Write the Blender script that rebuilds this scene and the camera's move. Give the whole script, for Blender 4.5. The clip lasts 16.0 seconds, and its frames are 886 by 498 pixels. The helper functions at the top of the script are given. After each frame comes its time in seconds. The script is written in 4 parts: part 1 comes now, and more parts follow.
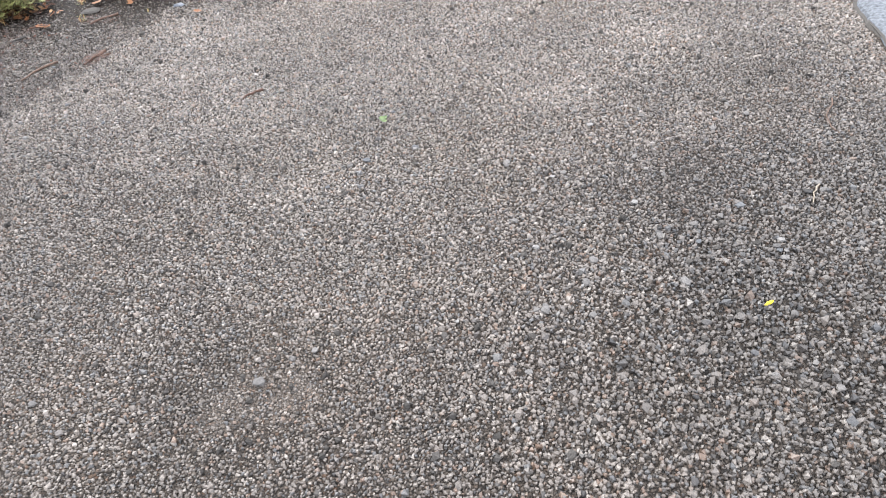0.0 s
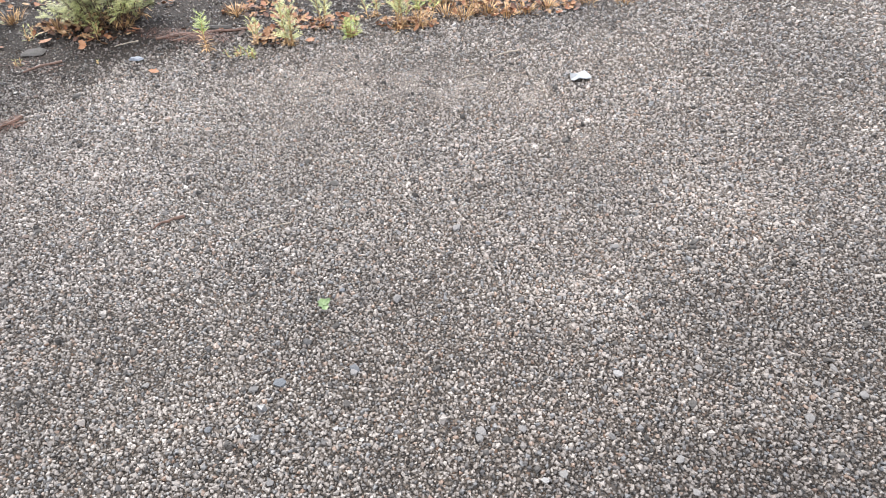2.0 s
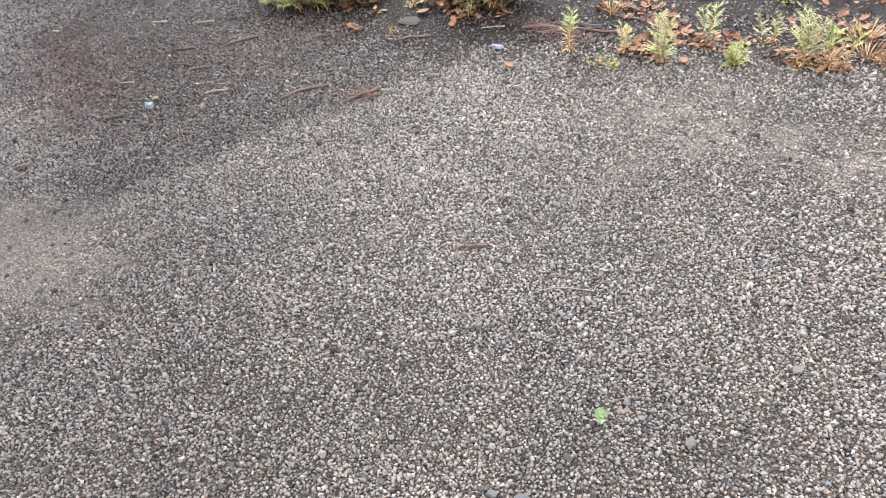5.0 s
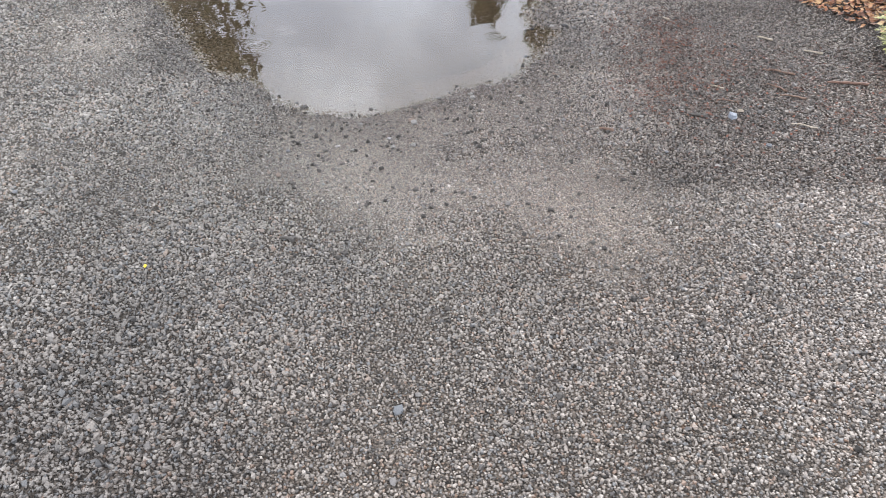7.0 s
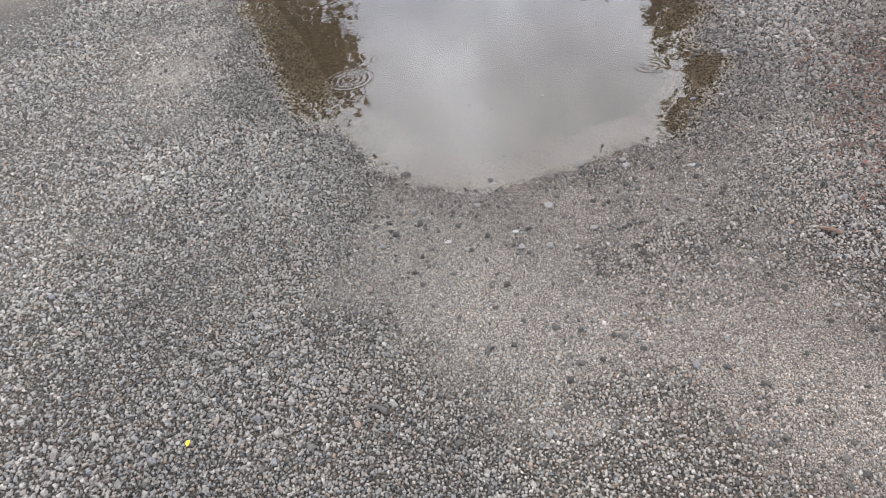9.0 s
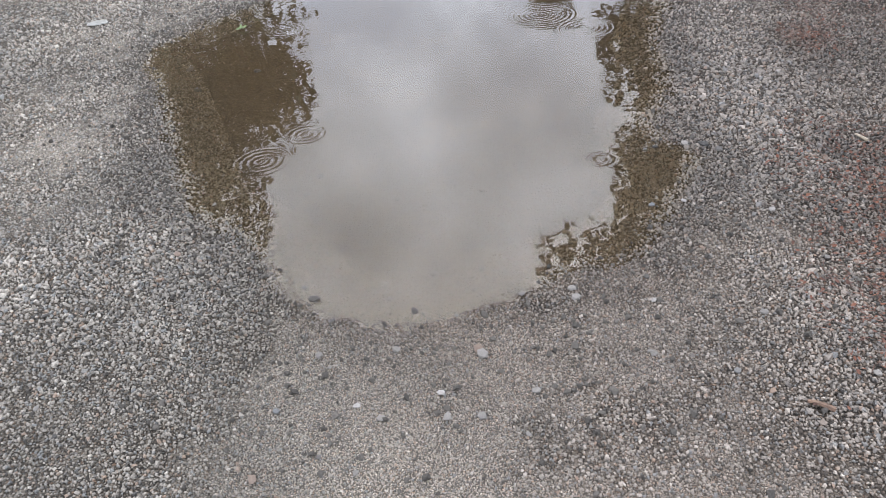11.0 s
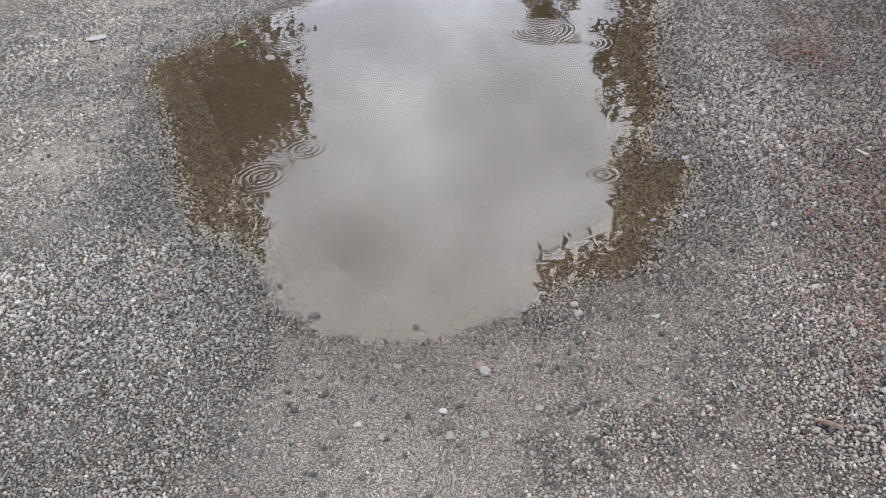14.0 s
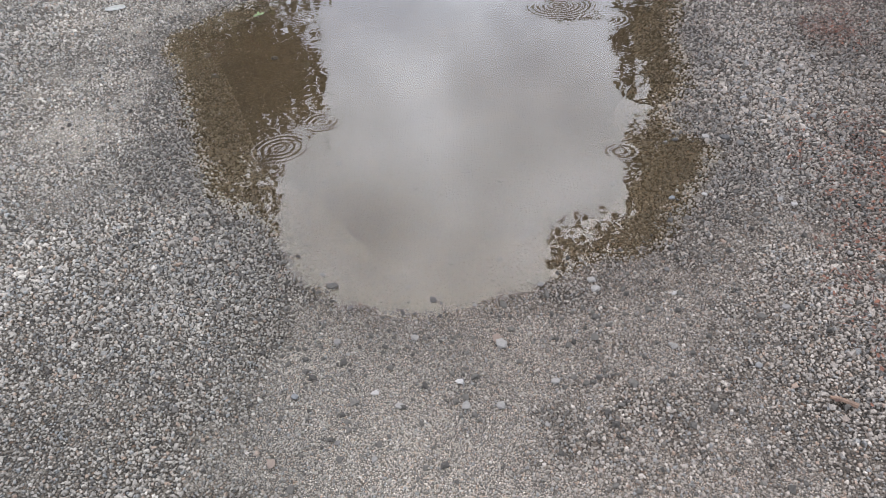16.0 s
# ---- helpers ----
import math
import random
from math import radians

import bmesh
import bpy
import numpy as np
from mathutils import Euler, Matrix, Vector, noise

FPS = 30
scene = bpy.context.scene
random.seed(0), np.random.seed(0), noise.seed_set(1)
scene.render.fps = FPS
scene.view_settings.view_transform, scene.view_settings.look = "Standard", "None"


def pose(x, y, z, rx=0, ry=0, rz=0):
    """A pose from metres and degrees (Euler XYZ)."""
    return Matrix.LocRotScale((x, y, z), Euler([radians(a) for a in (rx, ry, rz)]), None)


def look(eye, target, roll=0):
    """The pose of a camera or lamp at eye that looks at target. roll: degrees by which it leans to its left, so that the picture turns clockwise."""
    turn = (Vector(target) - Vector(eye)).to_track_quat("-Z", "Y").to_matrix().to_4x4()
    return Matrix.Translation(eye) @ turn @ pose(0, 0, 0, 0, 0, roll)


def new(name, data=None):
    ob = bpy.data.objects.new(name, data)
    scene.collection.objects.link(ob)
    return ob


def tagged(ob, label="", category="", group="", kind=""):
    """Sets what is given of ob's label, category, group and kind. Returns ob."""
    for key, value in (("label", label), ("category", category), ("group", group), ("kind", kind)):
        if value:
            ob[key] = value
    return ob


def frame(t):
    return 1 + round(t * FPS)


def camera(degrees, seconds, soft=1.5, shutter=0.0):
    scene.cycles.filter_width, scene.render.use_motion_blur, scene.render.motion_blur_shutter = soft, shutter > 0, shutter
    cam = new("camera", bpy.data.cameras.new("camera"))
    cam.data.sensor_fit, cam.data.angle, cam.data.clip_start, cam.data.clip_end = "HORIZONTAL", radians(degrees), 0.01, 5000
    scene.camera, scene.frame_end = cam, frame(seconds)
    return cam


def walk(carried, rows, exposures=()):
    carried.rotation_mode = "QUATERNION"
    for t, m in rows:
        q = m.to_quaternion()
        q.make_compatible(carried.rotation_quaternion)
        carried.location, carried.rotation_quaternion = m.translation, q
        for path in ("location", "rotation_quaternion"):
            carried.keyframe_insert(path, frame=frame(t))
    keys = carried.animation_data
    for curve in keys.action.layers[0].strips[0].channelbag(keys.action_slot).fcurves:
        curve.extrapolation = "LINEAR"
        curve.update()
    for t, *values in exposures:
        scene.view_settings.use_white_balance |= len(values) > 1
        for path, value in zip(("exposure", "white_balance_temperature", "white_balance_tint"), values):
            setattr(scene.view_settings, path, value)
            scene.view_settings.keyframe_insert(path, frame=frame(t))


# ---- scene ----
cam = camera(65.1, 16.0, soft=0.6, shutter=0.08)
PATH = [
    (0, (-0.077, 0.095, 1.457), (-0.359, 1.595, 0.164), -8.3),
    (0.5, (-0.019, 0.389, 1.434), (-0.253, 1.922, 0.171), -0.5),
    (1, (0.013, 0.662, 1.426), (-0.241, 2.196, 0.168), 1.7),
    (1.5, (-0.043, 0.991, 1.423), (-0.364, 2.512, 0.165), -0.1),
    (2, (-0.017, 1.266, 1.415), (-0.393, 2.76, 0.14), -3.4),
    (2.5, (0.005, 1.486, 1.418), (-0.56, 2.902, 0.124), -6.7),
    (3, (-0.089, 1.625, 1.407), (-0.87, 2.913, 0.091), -11.1),
    (3.5, (-0.186, 1.694, 1.406), (-1.158, 2.859, 0.103), -13.3),
    (3.7, (-0.197, 1.694, 1.408), (-1.242, 2.802, 0.111), -10.8),
    (5.8, (-0.265, 1.596, 1.481), (-1.41, 2.609, 0.192), -4.0),
    (6, (-0.282, 1.566, 1.484), (-1.502, 2.504, 0.207), -4.2),
    (6.5, (-0.348, 1.435, 1.517), (-1.831, 1.985, 0.292), -4.2),
    (7, (-0.408, 1.277, 1.538), (-2.01, 1.354, 0.343), -4.4),
    (7.5, (-0.562, 1.151, 1.515), (-2.169, 1.138, 0.325), -5.9),
    (7.9, (-0.649, 1.022, 1.448), (-2.252, 1.009, 0.252), -4.9),
    (8, (-0.688, 1.019, 1.451), (-2.292, 0.926, 0.261), -5.9),
    (8.5, (-0.975, 1.107, 1.469), (-2.557, 0.838, 0.275), -3.5),
    (9, (-1.409, 1.203, 1.501), (-2.974, 0.992, 0.273), -9.4),
    (9.5, (-1.696, 1.265, 1.52), (-3.251, 1.087, 0.275), -8.6),
    (10, (-1.906, 1.346, 1.531), (-3.467, 1.21, 0.289), -7.0),
    (10.2, (-1.964, 1.337, 1.526), (-3.531, 1.219, 0.288), -6.6),
    (12.3, (-2.058, 1.308, 1.537), (-3.684, 1.244, 0.374), -6.3),
    (12.5, (-2.054, 1.303, 1.538), (-3.68, 1.239, 0.376), -6.3),
    (13, (-2.05, 1.297, 1.54), (-3.676, 1.234, 0.377), -6.1),
    (13.5, (-2.054, 1.302, 1.534), (-3.68, 1.24, 0.372), -6.1),
    (14, (-2.055, 1.305, 1.528), (-3.675, 1.238, 0.357), -5.9),
    (14.5, (-2.055, 1.295, 1.518), (-3.659, 1.218, 0.326), -5.8),
    (15, (-2.046, 1.287, 1.522), (-3.641, 1.207, 0.318), -5.7),
    (15.5, (-2.042, 1.28, 1.52), (-3.63, 1.19, 0.307), -5.6),
    (16, (-2.035, 1.282, 1.519), (-3.619, 1.178, 0.303), -5.7),
]
EXPOSURE = 0.77
walk(cam, [(t, look(eye, target, roll)) for t, eye, target, roll in PATH], exposures=[(0, EXPOSURE), (16, EXPOSURE)])


# ---- world and light ----
def node(tree, kind, **sets):
    n = tree.nodes.new(kind)
    for key, value in sets.items():
        if key in n.inputs:
            n.inputs[key].default_value = value
        else:
            setattr(n, key, value)
    return n


def ramp(tree, fac, stops, mode="LINEAR"):
    n = tree.nodes.new("ShaderNodeValToRGB")
    n.color_ramp.interpolation = mode
    e = n.color_ramp.elements
    e[0].position, e[0].color = stops[0][0], (*stops[0][1], 1)
    e[1].position, e[1].color = stops[-1][0], (*stops[-1][1], 1)
    for p, c in stops[1:-1]:
        e.new(p).color = (*c, 1)
    tree.links.new(fac, n.inputs["Fac"])
    return n.outputs["Color"]


def mix(tree, fac, a, b, mode="MIX"):
    n = tree.nodes.new("ShaderNodeMix")
    n.data_type, n.blend_type = "RGBA", mode
    for sock, value in ((n.inputs[0], fac), (n.inputs[6], a), (n.inputs[7], b)):
        if isinstance(value, (int, float)):
            sock.default_value = value
        elif isinstance(value, tuple):
            sock.default_value = (*value, 1)
        else:
            tree.links.new(value, sock)
    return n.outputs[2]


def calc(tree, op, a, b=0.0, clamp=False):
    n = tree.nodes.new("ShaderNodeMath")
    n.operation, n.use_clamp = op, clamp
    for sock, value in ((n.inputs[0], a), (n.inputs[1], b)):
        if isinstance(value, (int, float)):
            sock.default_value = value
        else:
            tree.links.new(value, sock)
    return n.outputs[0]


SUN_ELEVATION, SUN_ROTATION = 43.0, 305.0
world = bpy.data.worlds.new("overcast_sky")
scene.world = world
world.use_nodes = True
wt = world.node_tree
wt.nodes.clear()
sky = node(wt, "ShaderNodeTexSky", sky_type="NISHITA", sun_disc=False, sun_elevation=radians(SUN_ELEVATION), sun_rotation=radians(SUN_ROTATION))
sky_at = node(wt, "ShaderNodeTexCoord")
cloud = node(wt, "ShaderNodeTexNoise", Scale=4.5, Detail=6.0, Roughness=0.55)
wt.links.new(sky_at.outputs["Generated"], cloud.inputs["Vector"])
grey = ramp(wt, cloud.outputs["Fac"], [(0.36, (9.7, 9.8, 10.5)), (0.5, (13.8, 13.9, 14.5)), (0.64, (19.3, 19.4, 20.2))])
height_up = node(wt, "ShaderNodeSeparateXYZ")
wt.links.new(sky_at.outputs["Generated"], height_up.inputs[0])
grey = mix(wt, 1.0, grey, ramp(wt, height_up.outputs["Z"], [(0.0, (0.62, 0.66, 0.72)), (0.28, (0.92, 0.98, 1.08)), (0.45, (1.17, 1.2, 1.25)), (0.66, (1.4, 1.41, 1.44)), (1.0, (1.05, 1.05, 1.06))]), "MULTIPLY")
both = mix(wt, 0.94, sky.outputs["Color"], grey)
back = node(wt, "ShaderNodeBackground", Strength=0.125)
wt.links.new(both, back.inputs["Color"])
wt.links.new(back.outputs[0], node(wt, "ShaderNodeOutputWorld").inputs["Surface"])

sun = new("sun", bpy.data.lights.new("sun", "SUN"))
sun.data.energy, sun.data.angle, sun.data.color = 3.75, radians(22), (1.0, 0.97, 0.93)
sun.matrix_world = look((-8.2, 5.74, 9.33), (0, 0, 0))


# ---- plan of the ground ----
def hash2(i, j, seed):
    h = (i.astype(np.int64) * 374761393 + j.astype(np.int64) * 668265263 + seed * 974634777) & 0x7FFFFFFF
    h = ((h ^ (h >> 13)) * 1274126177) & 0x7FFFFFFF
    return ((h ^ (h >> 16)) & 0xFFFF) / 65535.0


def rough(x, y, size, seed=0):
    """Smooth noise from -1 to 1 with lumps of that size in metres."""
    u, v = np.asarray(x) / size, np.asarray(y) / size
    i, j = np.floor(u), np.floor(v)
    f, g = u - i, v - j
    f, g = f * f * (3 - 2 * f), g * g * (3 - 2 * g)
    a, b = hash2(i, j, seed), hash2(i + 1, j, seed)
    c, d = hash2(i, j + 1, seed), hash2(i + 1, j + 1, seed)
    return 2 * ((a * (1 - f) + b * f) * (1 - g) + (c * (1 - f) + d * f) * g) - 1


def step(x, lo, hi):
    s = np.clip((np.asarray(x) - lo) / (hi - lo), 0, 1)
    return s * s * (3 - 2 * s)


# the puddle's shore, from its near tip along one side to the far tip and back
SHORE = [(-3.67, 1.2), (-3.70, 0.95), (-3.80, 0.71), (-3.97, 0.60), (-4.25, 0.42), (-4.5, 0.12), (-4.8, 0.0), (-5.2, -0.16), (-5.55, -0.31),
         (-5.9, -0.46), (-6.2, -0.62), (-6.5, -0.70), (-6.85, -0.48), (-7.3, -0.16), (-7.7, 0.23), (-8.4, 0.6), (-9.2, 1.4), (-8.6, 2.6),
         (-7.6, 2.95), (-6.8, 2.82), (-5.9, 2.49), (-5.5, 2.45), (-5.2, 2.36), (-4.92, 2.21), (-4.74, 2.23), (-4.58, 2.35), (-4.35, 2.2),
         (-4.12, 2.05), (-3.97, 1.92), (-3.86, 1.62), (-3.76, 1.46)]
WATER_Z = -0.008


def shore_distance(x, y):
    """Metres from the shore line, positive inside the puddle."""
    x, y = np.asarray(x, float), np.asarray(y, float)
    best, inside = np.full(x.shape, 1e9), np.zeros(x.shape, bool)
    for (ax, ay), (bx, by) in zip(SHORE, SHORE[1:] + SHORE[:1]):
        dx, dy = bx - ax, by - ay
        s = np.clip(((x - ax) * dx + (y - ay) * dy) / (dx * dx + dy * dy), 0, 1)
        best = np.minimum(best, np.hypot(x - ax - s * dx, y - ay - s * dy))
        if ay != by:
            inside ^= ((ay > y) != (by > y)) & (x < ax + (y - ay) / dy * dx)
    return np.where(inside, best, -best)


def ground_height(x, y):
    d = shore_distance(x, y) + 0.03 * rough(x, y, 0.16, 3) + 0.015 * rough(x, y, 0.06, 4)
    z = np.where(d > 0, -0.085 * (1 - np.exp(-(np.abs(d) / 0.6) ** 1.35)), 0.013 * (1 - np.exp(-np.abs(d) / 0.3))) + WATER_Z
    near = np.clip(1.5 - np.hypot(np.asarray(x) + 3, np.asarray(y) - 1) / 14, 0, 1)
    z = z + near * (0.006 * rough(x, y, 0.5, 5) * step(-d, 0.1, 0.6) + 0.0025 * rough(x, y, 0.09, 6))
    return z


def verge_line(x):
    """How far out the open gravel reaches before the dark, damp verge begins."""
    return np.interp(x, [-9, -6.3, -5.4, -4.5, -4, -3.4, -3.0, -2.72, -2.6, -2.55, -2.28, -2.0, -1.2, -0.4, 1.5, 6], [4.2, 3.3, 3.05, 2.8, 2.62, 2.4, 2.3, 2.35, 2.75, 3.15, 3.75, 4.15, 4.66, 4.95, 5.5, 7])


MASKS = ("damp", "silt", "pale", "fines", "warm", "packed", "slate")


def spot(x, y, cx, cy, rx, ry):
    return np.exp(-((np.asarray(x) - cx) / rx) ** 2 - ((np.asarray(y) - cy) / ry) ** 2)


def stone_gap(x, y):
    """How far apart the loose stones lie, against the closest: near the middle of the yard they are finest."""
    off = np.hypot(np.maximum(np.maximum(0.75 * (-4.2 - x), x - 1.5), 0), np.maximum(np.maximum(0.2 - y, y - 3.3), 0))
    return 1 + 0.42 * np.minimum(off, 3.2)


def coarse_share(x, y):
    """Where larger rounded pebbles lie among the rest."""
    return np.clip(spot(x, y, 0.6, 1.35, 0.75, 0.55) + spot(x, y, -1.9, 0.15, 0.8, 0.55) + 0.8 * spot(x, y, -5.0, 2.75, 1.4, 0.45) + 0.7 * spot(x, y, -4.1, 0.0, 0.5, 0.45) + 0.6 * spot(x, y, -6.4, -1.9, 1.5, 0.5) + 0.25 * rough(x, y, 0.4, 51), 0, 1)


def loose_share(x, y):
    """How thickly loose stones lie; they thin out behind the start of the walk and far off."""
    x, y = np.asarray(x), np.asarray(y)
    behind = step(x + 0.25 * rough(x, y, 0.4, 52), -1.6, -1.1) * (1 - step(y + 0.25 * rough(x, y, 0.4, 53), 0.45, 0.85))
    far = np.maximum(step(-x, 7.6, 9.4), step(-y, 1.9, 2.8))
    return np.clip((1 - behind) * (1 - far), 0.0, 1) * (x < 2.2)


def masks(x, y):
    """Damp verge soil, silt of the puddle, pale worn gravel (with painted brightness in the east) and sandy fines
    between the stones and brown soil dust, each 0 to 1.
    """
    d = shore_distance(x, y)
    wob = 0.22 * rough(x, y, 0.45, 8) + 0.13 * rough(x, y, 0.13, 9) + 0.08 * rough(x, y, 0.05, 7)
    damp = step(np.asarray(y) - verge_line(x) + wob, -0.3, 0.38)
    wet = step(d + 0.08 * rough(x, y, 0.2, 10), -0.3, -0.02)
    damp = np.maximum(damp, 0.55 * wet * (d < 0.02) + 0.0)
    silt = 0.35 * step(d, -0.02, 0.05) + 0.65 * step(d + 0.05 * rough(x, y, 0.1, 11), 0.05, 0.6)
    track = -0.72 - 0.16 * (np.asarray(x) + 4.5) * (np.asarray(x) > -4.5) - 0.3 * np.clip(np.asarray(x) + 5.5, -4, 0) * -1
    pale = np.exp(-((np.asarray(y) - track) / 0.75) ** 2) * step(-np.asarray(x), 2.4, 3.4) * 0.85
    # paler gravel, plus painted brightness where a low view hides the shaded gaps
    east = np.exp(-(((np.asarray(x) + 0.8) / 2.4) ** 2 + ((np.asarray(y) - 3.8) / 1.25) ** 2))
    pale = np.maximum(np.maximum(pale, east), 0.5 * spot(x, y, -2.9, 1.2, 0.6, 0.75))
    pale = np.clip(pale + 0.35 * rough(x, y, 0.7, 12) * step(pale, 0.05, 0.4), 0, 1) * (1 - damp)
    sandy = 0.5 * spot(x, y, -3.15, 1.25, 0.6, 0.75) + 0.6 * spot(x, y, -2.5, 2.0, 0.6, 0.35) + 0.15 * spot(x, y, -0.9, 1.2, 0.6, 0.35) + 0.2 * spot(x, y, -1.2, 3.9, 1.4, 0.6)
    fines = np.clip(0.12 + 0.2 * step(d, -1.0, -0.2) + sandy + 0.3 * pale * (np.asarray(x) < -2.5) - 0.5 * coarse_share(x, y) + 0.25 * rough(x, y, 0.4, 13) + 0.12 * rough(x, y, 0.12, 15), 0, 1)
    warm = np.maximum(step(np.asarray(y) - 0.25 * np.asarray(x), 1.3, 2.6), step(np.asarray(x), -3.2, -1.2)) * 0.72 + 0.1 * rough(x, y, 0.6, 14)
    slate = np.clip(0.95 * spot(x, y, 0.85, 1.45, 0.75, 0.85) + spot(x, y, -1.75, 0.05, 0.9, 0.75) + 0.3 * spot(x, y, -4.4, 2.45, 1.3, 0.5) + 0.2 * spot(x, y, -4.0, 0.05, 0.5, 0.4) + 0.35 * spot(x, y, -6.6, -2.4, 1.2, 0.5)
                    + 0.5 * spot(x, y, 1.0, 2.6, 0.6, 1.0) + 0.28 * rough(x, y, 0.35, 54), 0, 1)
    return damp, silt, pale, fines, np.clip(warm, 0, 1), 1 - loose_share(x, y), slate


# ---- materials ----
def material(name, build, **sets):
    m = bpy.data.materials.new(name)
    m.use_nodes = True
    t = m.node_tree
    p = t.nodes["Principled BSDF"]
    for key, value in sets.items():
        p.inputs[key.replace("_", " ")].default_value = value
    if build:
        build(t, p)
    return m


def place(t):
    return t.nodes.new("ShaderNodeTexCoord").outputs["Object"]


def texture(t, kind, at, **sets):
    n = node(t, kind, **sets)
    t.links.new(at, n.inputs["Vector"])
    return n


def attribute(t, name):
    return node(t, "ShaderNodeAttribute", attribute_name=name).outputs["Fac"]


def bump(t, p, height, strength, distance):
    b = node(t, "ShaderNodeBump", Strength=strength, Distance=distance)
    t.links.new(height, b.inputs["Height"])
    t.links.new(b.outputs[0], p.inputs["Normal"])


STONES = [(0, (0.022, 0.021, 0.021)), (0.07, (0.052, 0.049, 0.047)), (0.15, (0.098, 0.091, 0.087)), (0.2, (0.1, 0.106, 0.114)), (0.27, (0.118, 0.122, 0.127)), (0.3, (0.13, 0.12, 0.112)),
          (0.6, (0.163, 0.151, 0.141)), (0.82, (0.195, 0.18, 0.167)), (0.85, (0.15, 0.105, 0.08)), (0.89, (0.17, 0.13, 0.105)), (0.91, (0.2, 0.187, 0.175)), (1, (0.3, 0.286, 0.27))]


def weathered(t, colour):
    """Moisture, silt, pale dust and the east's painted brightness over the stones' own colours."""
    at = place(t)
    patch = texture(t, "ShaderNodeTexNoise", at, Scale=1.7, Detail=4.0)
    colour = mix(t, 1.0, colour, ramp(t, patch.outputs["Fac"], [(0.3, (0.8, 0.79, 0.775)), (0.7, (1.14, 1.12, 1.08))]), "MULTIPLY")
    colour = mix(t, attribute(t, "pale"), colour, mix(t, 1.0, colour, (1.38, 1.385, 1.385), "MULTIPLY"))
    colour = mix(t, attribute(t, "slate"), colour, mix(t, 1.0, colour, (0.58, 0.59, 0.605), "MULTIPLY"))
    colour = mix(t, 1.0, colour, mix(t, attribute(t, "warm"), (0.99, 1.0, 0.985), (1.05, 0.985, 0.965)), "MULTIPLY")
    soaked = calc(t, "MULTIPLY", attribute(t, "damp"), ramp(t, colour, [(0.06, (1, 1, 1)), (0.22, (0.5, 0.5, 0.5))]))
    colour = mix(t, soaked, colour, mix(t, 1.0, colour, (0.36, 0.315, 0.285), "MULTIPLY"))
    return mix(t, calc(t, "MULTIPLY", attribute(t, "silt"), 0.8), colour, mix(t, 0.45, (0.115, 0.086, 0.036), mix(t, 1.0, colour, (1.0, 0.84, 0.5), "MULTIPLY")))


def ground_nodes(t, p):
    """Packed stones about a centimetre wide with dirt and painted shade in the joints, and patches of finer grit."""
    at = place(t)
    bend = texture(t, "ShaderNodeTexNoise", at, Scale=130.0, Detail=2.0)
    shift = node(t, "ShaderNodeVectorMath", operation="MULTIPLY_ADD")
    t.links.new(bend.outputs["Color"], shift.inputs[0])
    shift.inputs[1].default_value = (0.008, 0.008, 0.0)
    t.links.new(at, shift.inputs[2])
    at2 = shift.outputs[0]

    def layer(scale, radius, vary):
        """Rounded stones: their colours, 1 on a stone and 0 in the joints, and how high they stand."""
        cell = texture(t, "ShaderNodeTexVoronoi", at2, Scale=scale, voronoi_dimensions="2D")
        split = node(t, "ShaderNodeSeparateColor")
        t.links.new(cell.outputs["Color"], split.inputs[0])
        reach = calc(t, "ADD", calc(t, "MULTIPLY", split.outputs[1], vary), radius)
        off = calc(t, "DIVIDE", cell.outputs["Distance"], reach)
        on = ramp(t, off, [(0.78, (1, 1, 1)), (1.0, (0, 0, 0))])
        dome = calc(t, "SQRT", calc(t, "SUBTRACT", 1.0, calc(t, "MULTIPLY", off, off), True))
        lift = calc(t, "MULTIPLY", dome, calc(t, "ADD", calc(t, "MULTIPLY", split.outputs[2], 0.6), 0.5))
        return ramp(t, split.outputs[0], STONES), on, lift

    coarse, coarse_in, coarse_up = layer(125.0, 0.34, 0.26)
    big, big_in, big_up = layer(60.0, 0.02, 0.5)
    grit, grit_in, grit_up = layer(240.0, 0.3, 0.3)
    # near-black joints: the shade between stones is put into the colour
    under = mix(t, grit_in, (0.015, 0.013, 0.011), mix(t, 1.0, grit, (0.55, 0.52, 0.49), "MULTIPLY"))
    # ground among loose stones is darkened too, as painted shade in their gaps
    coarse = mix(t, 1.0, mix(t, big_in, mix(t, coarse_in, under, coarse), big), mix(t, attribute(t, "packed"), (0.52, 0.5, 0.475), (0.9, 0.88, 0.86)), "MULTIPLY")
    grit = mix(t, grit_in, (0.045, 0.041, 0.037), mix(t, 1.0, grit, (1.6, 1.56, 1.51), "MULTIPLY"))
    which = texture(t, "ShaderNodeTexNoise", at, Scale=9.0, Detail=5.0, Roughness=0.7)
    share = calc(t, "ADD", attribute(t, "fines"), calc(t, "SUBTRACT", which.outputs["Fac"], 0.5))
    share = ramp(t, share, [(0.4, (0, 0, 0)), (0.7, (1, 1, 1))])
    sparse = calc(t, "MULTIPLY", coarse_in, 0.35)
    t.links.new(weathered(t, mix(t, share, coarse, mix(t, sparse, grit, coarse))), p.inputs["Base Color"])
    coarse_up = mix(t, big_in, coarse_up, mix(t, 1.0, big_up, (1.6, 1.6, 1.6), "MULTIPLY"))
    height = mix(t, share, coarse_up, mix(t, 1.0, grit_up, (0.45, 0.45, 0.45), "MULTIPLY"))
    bump(t, p, height, 1.0, 0.007)


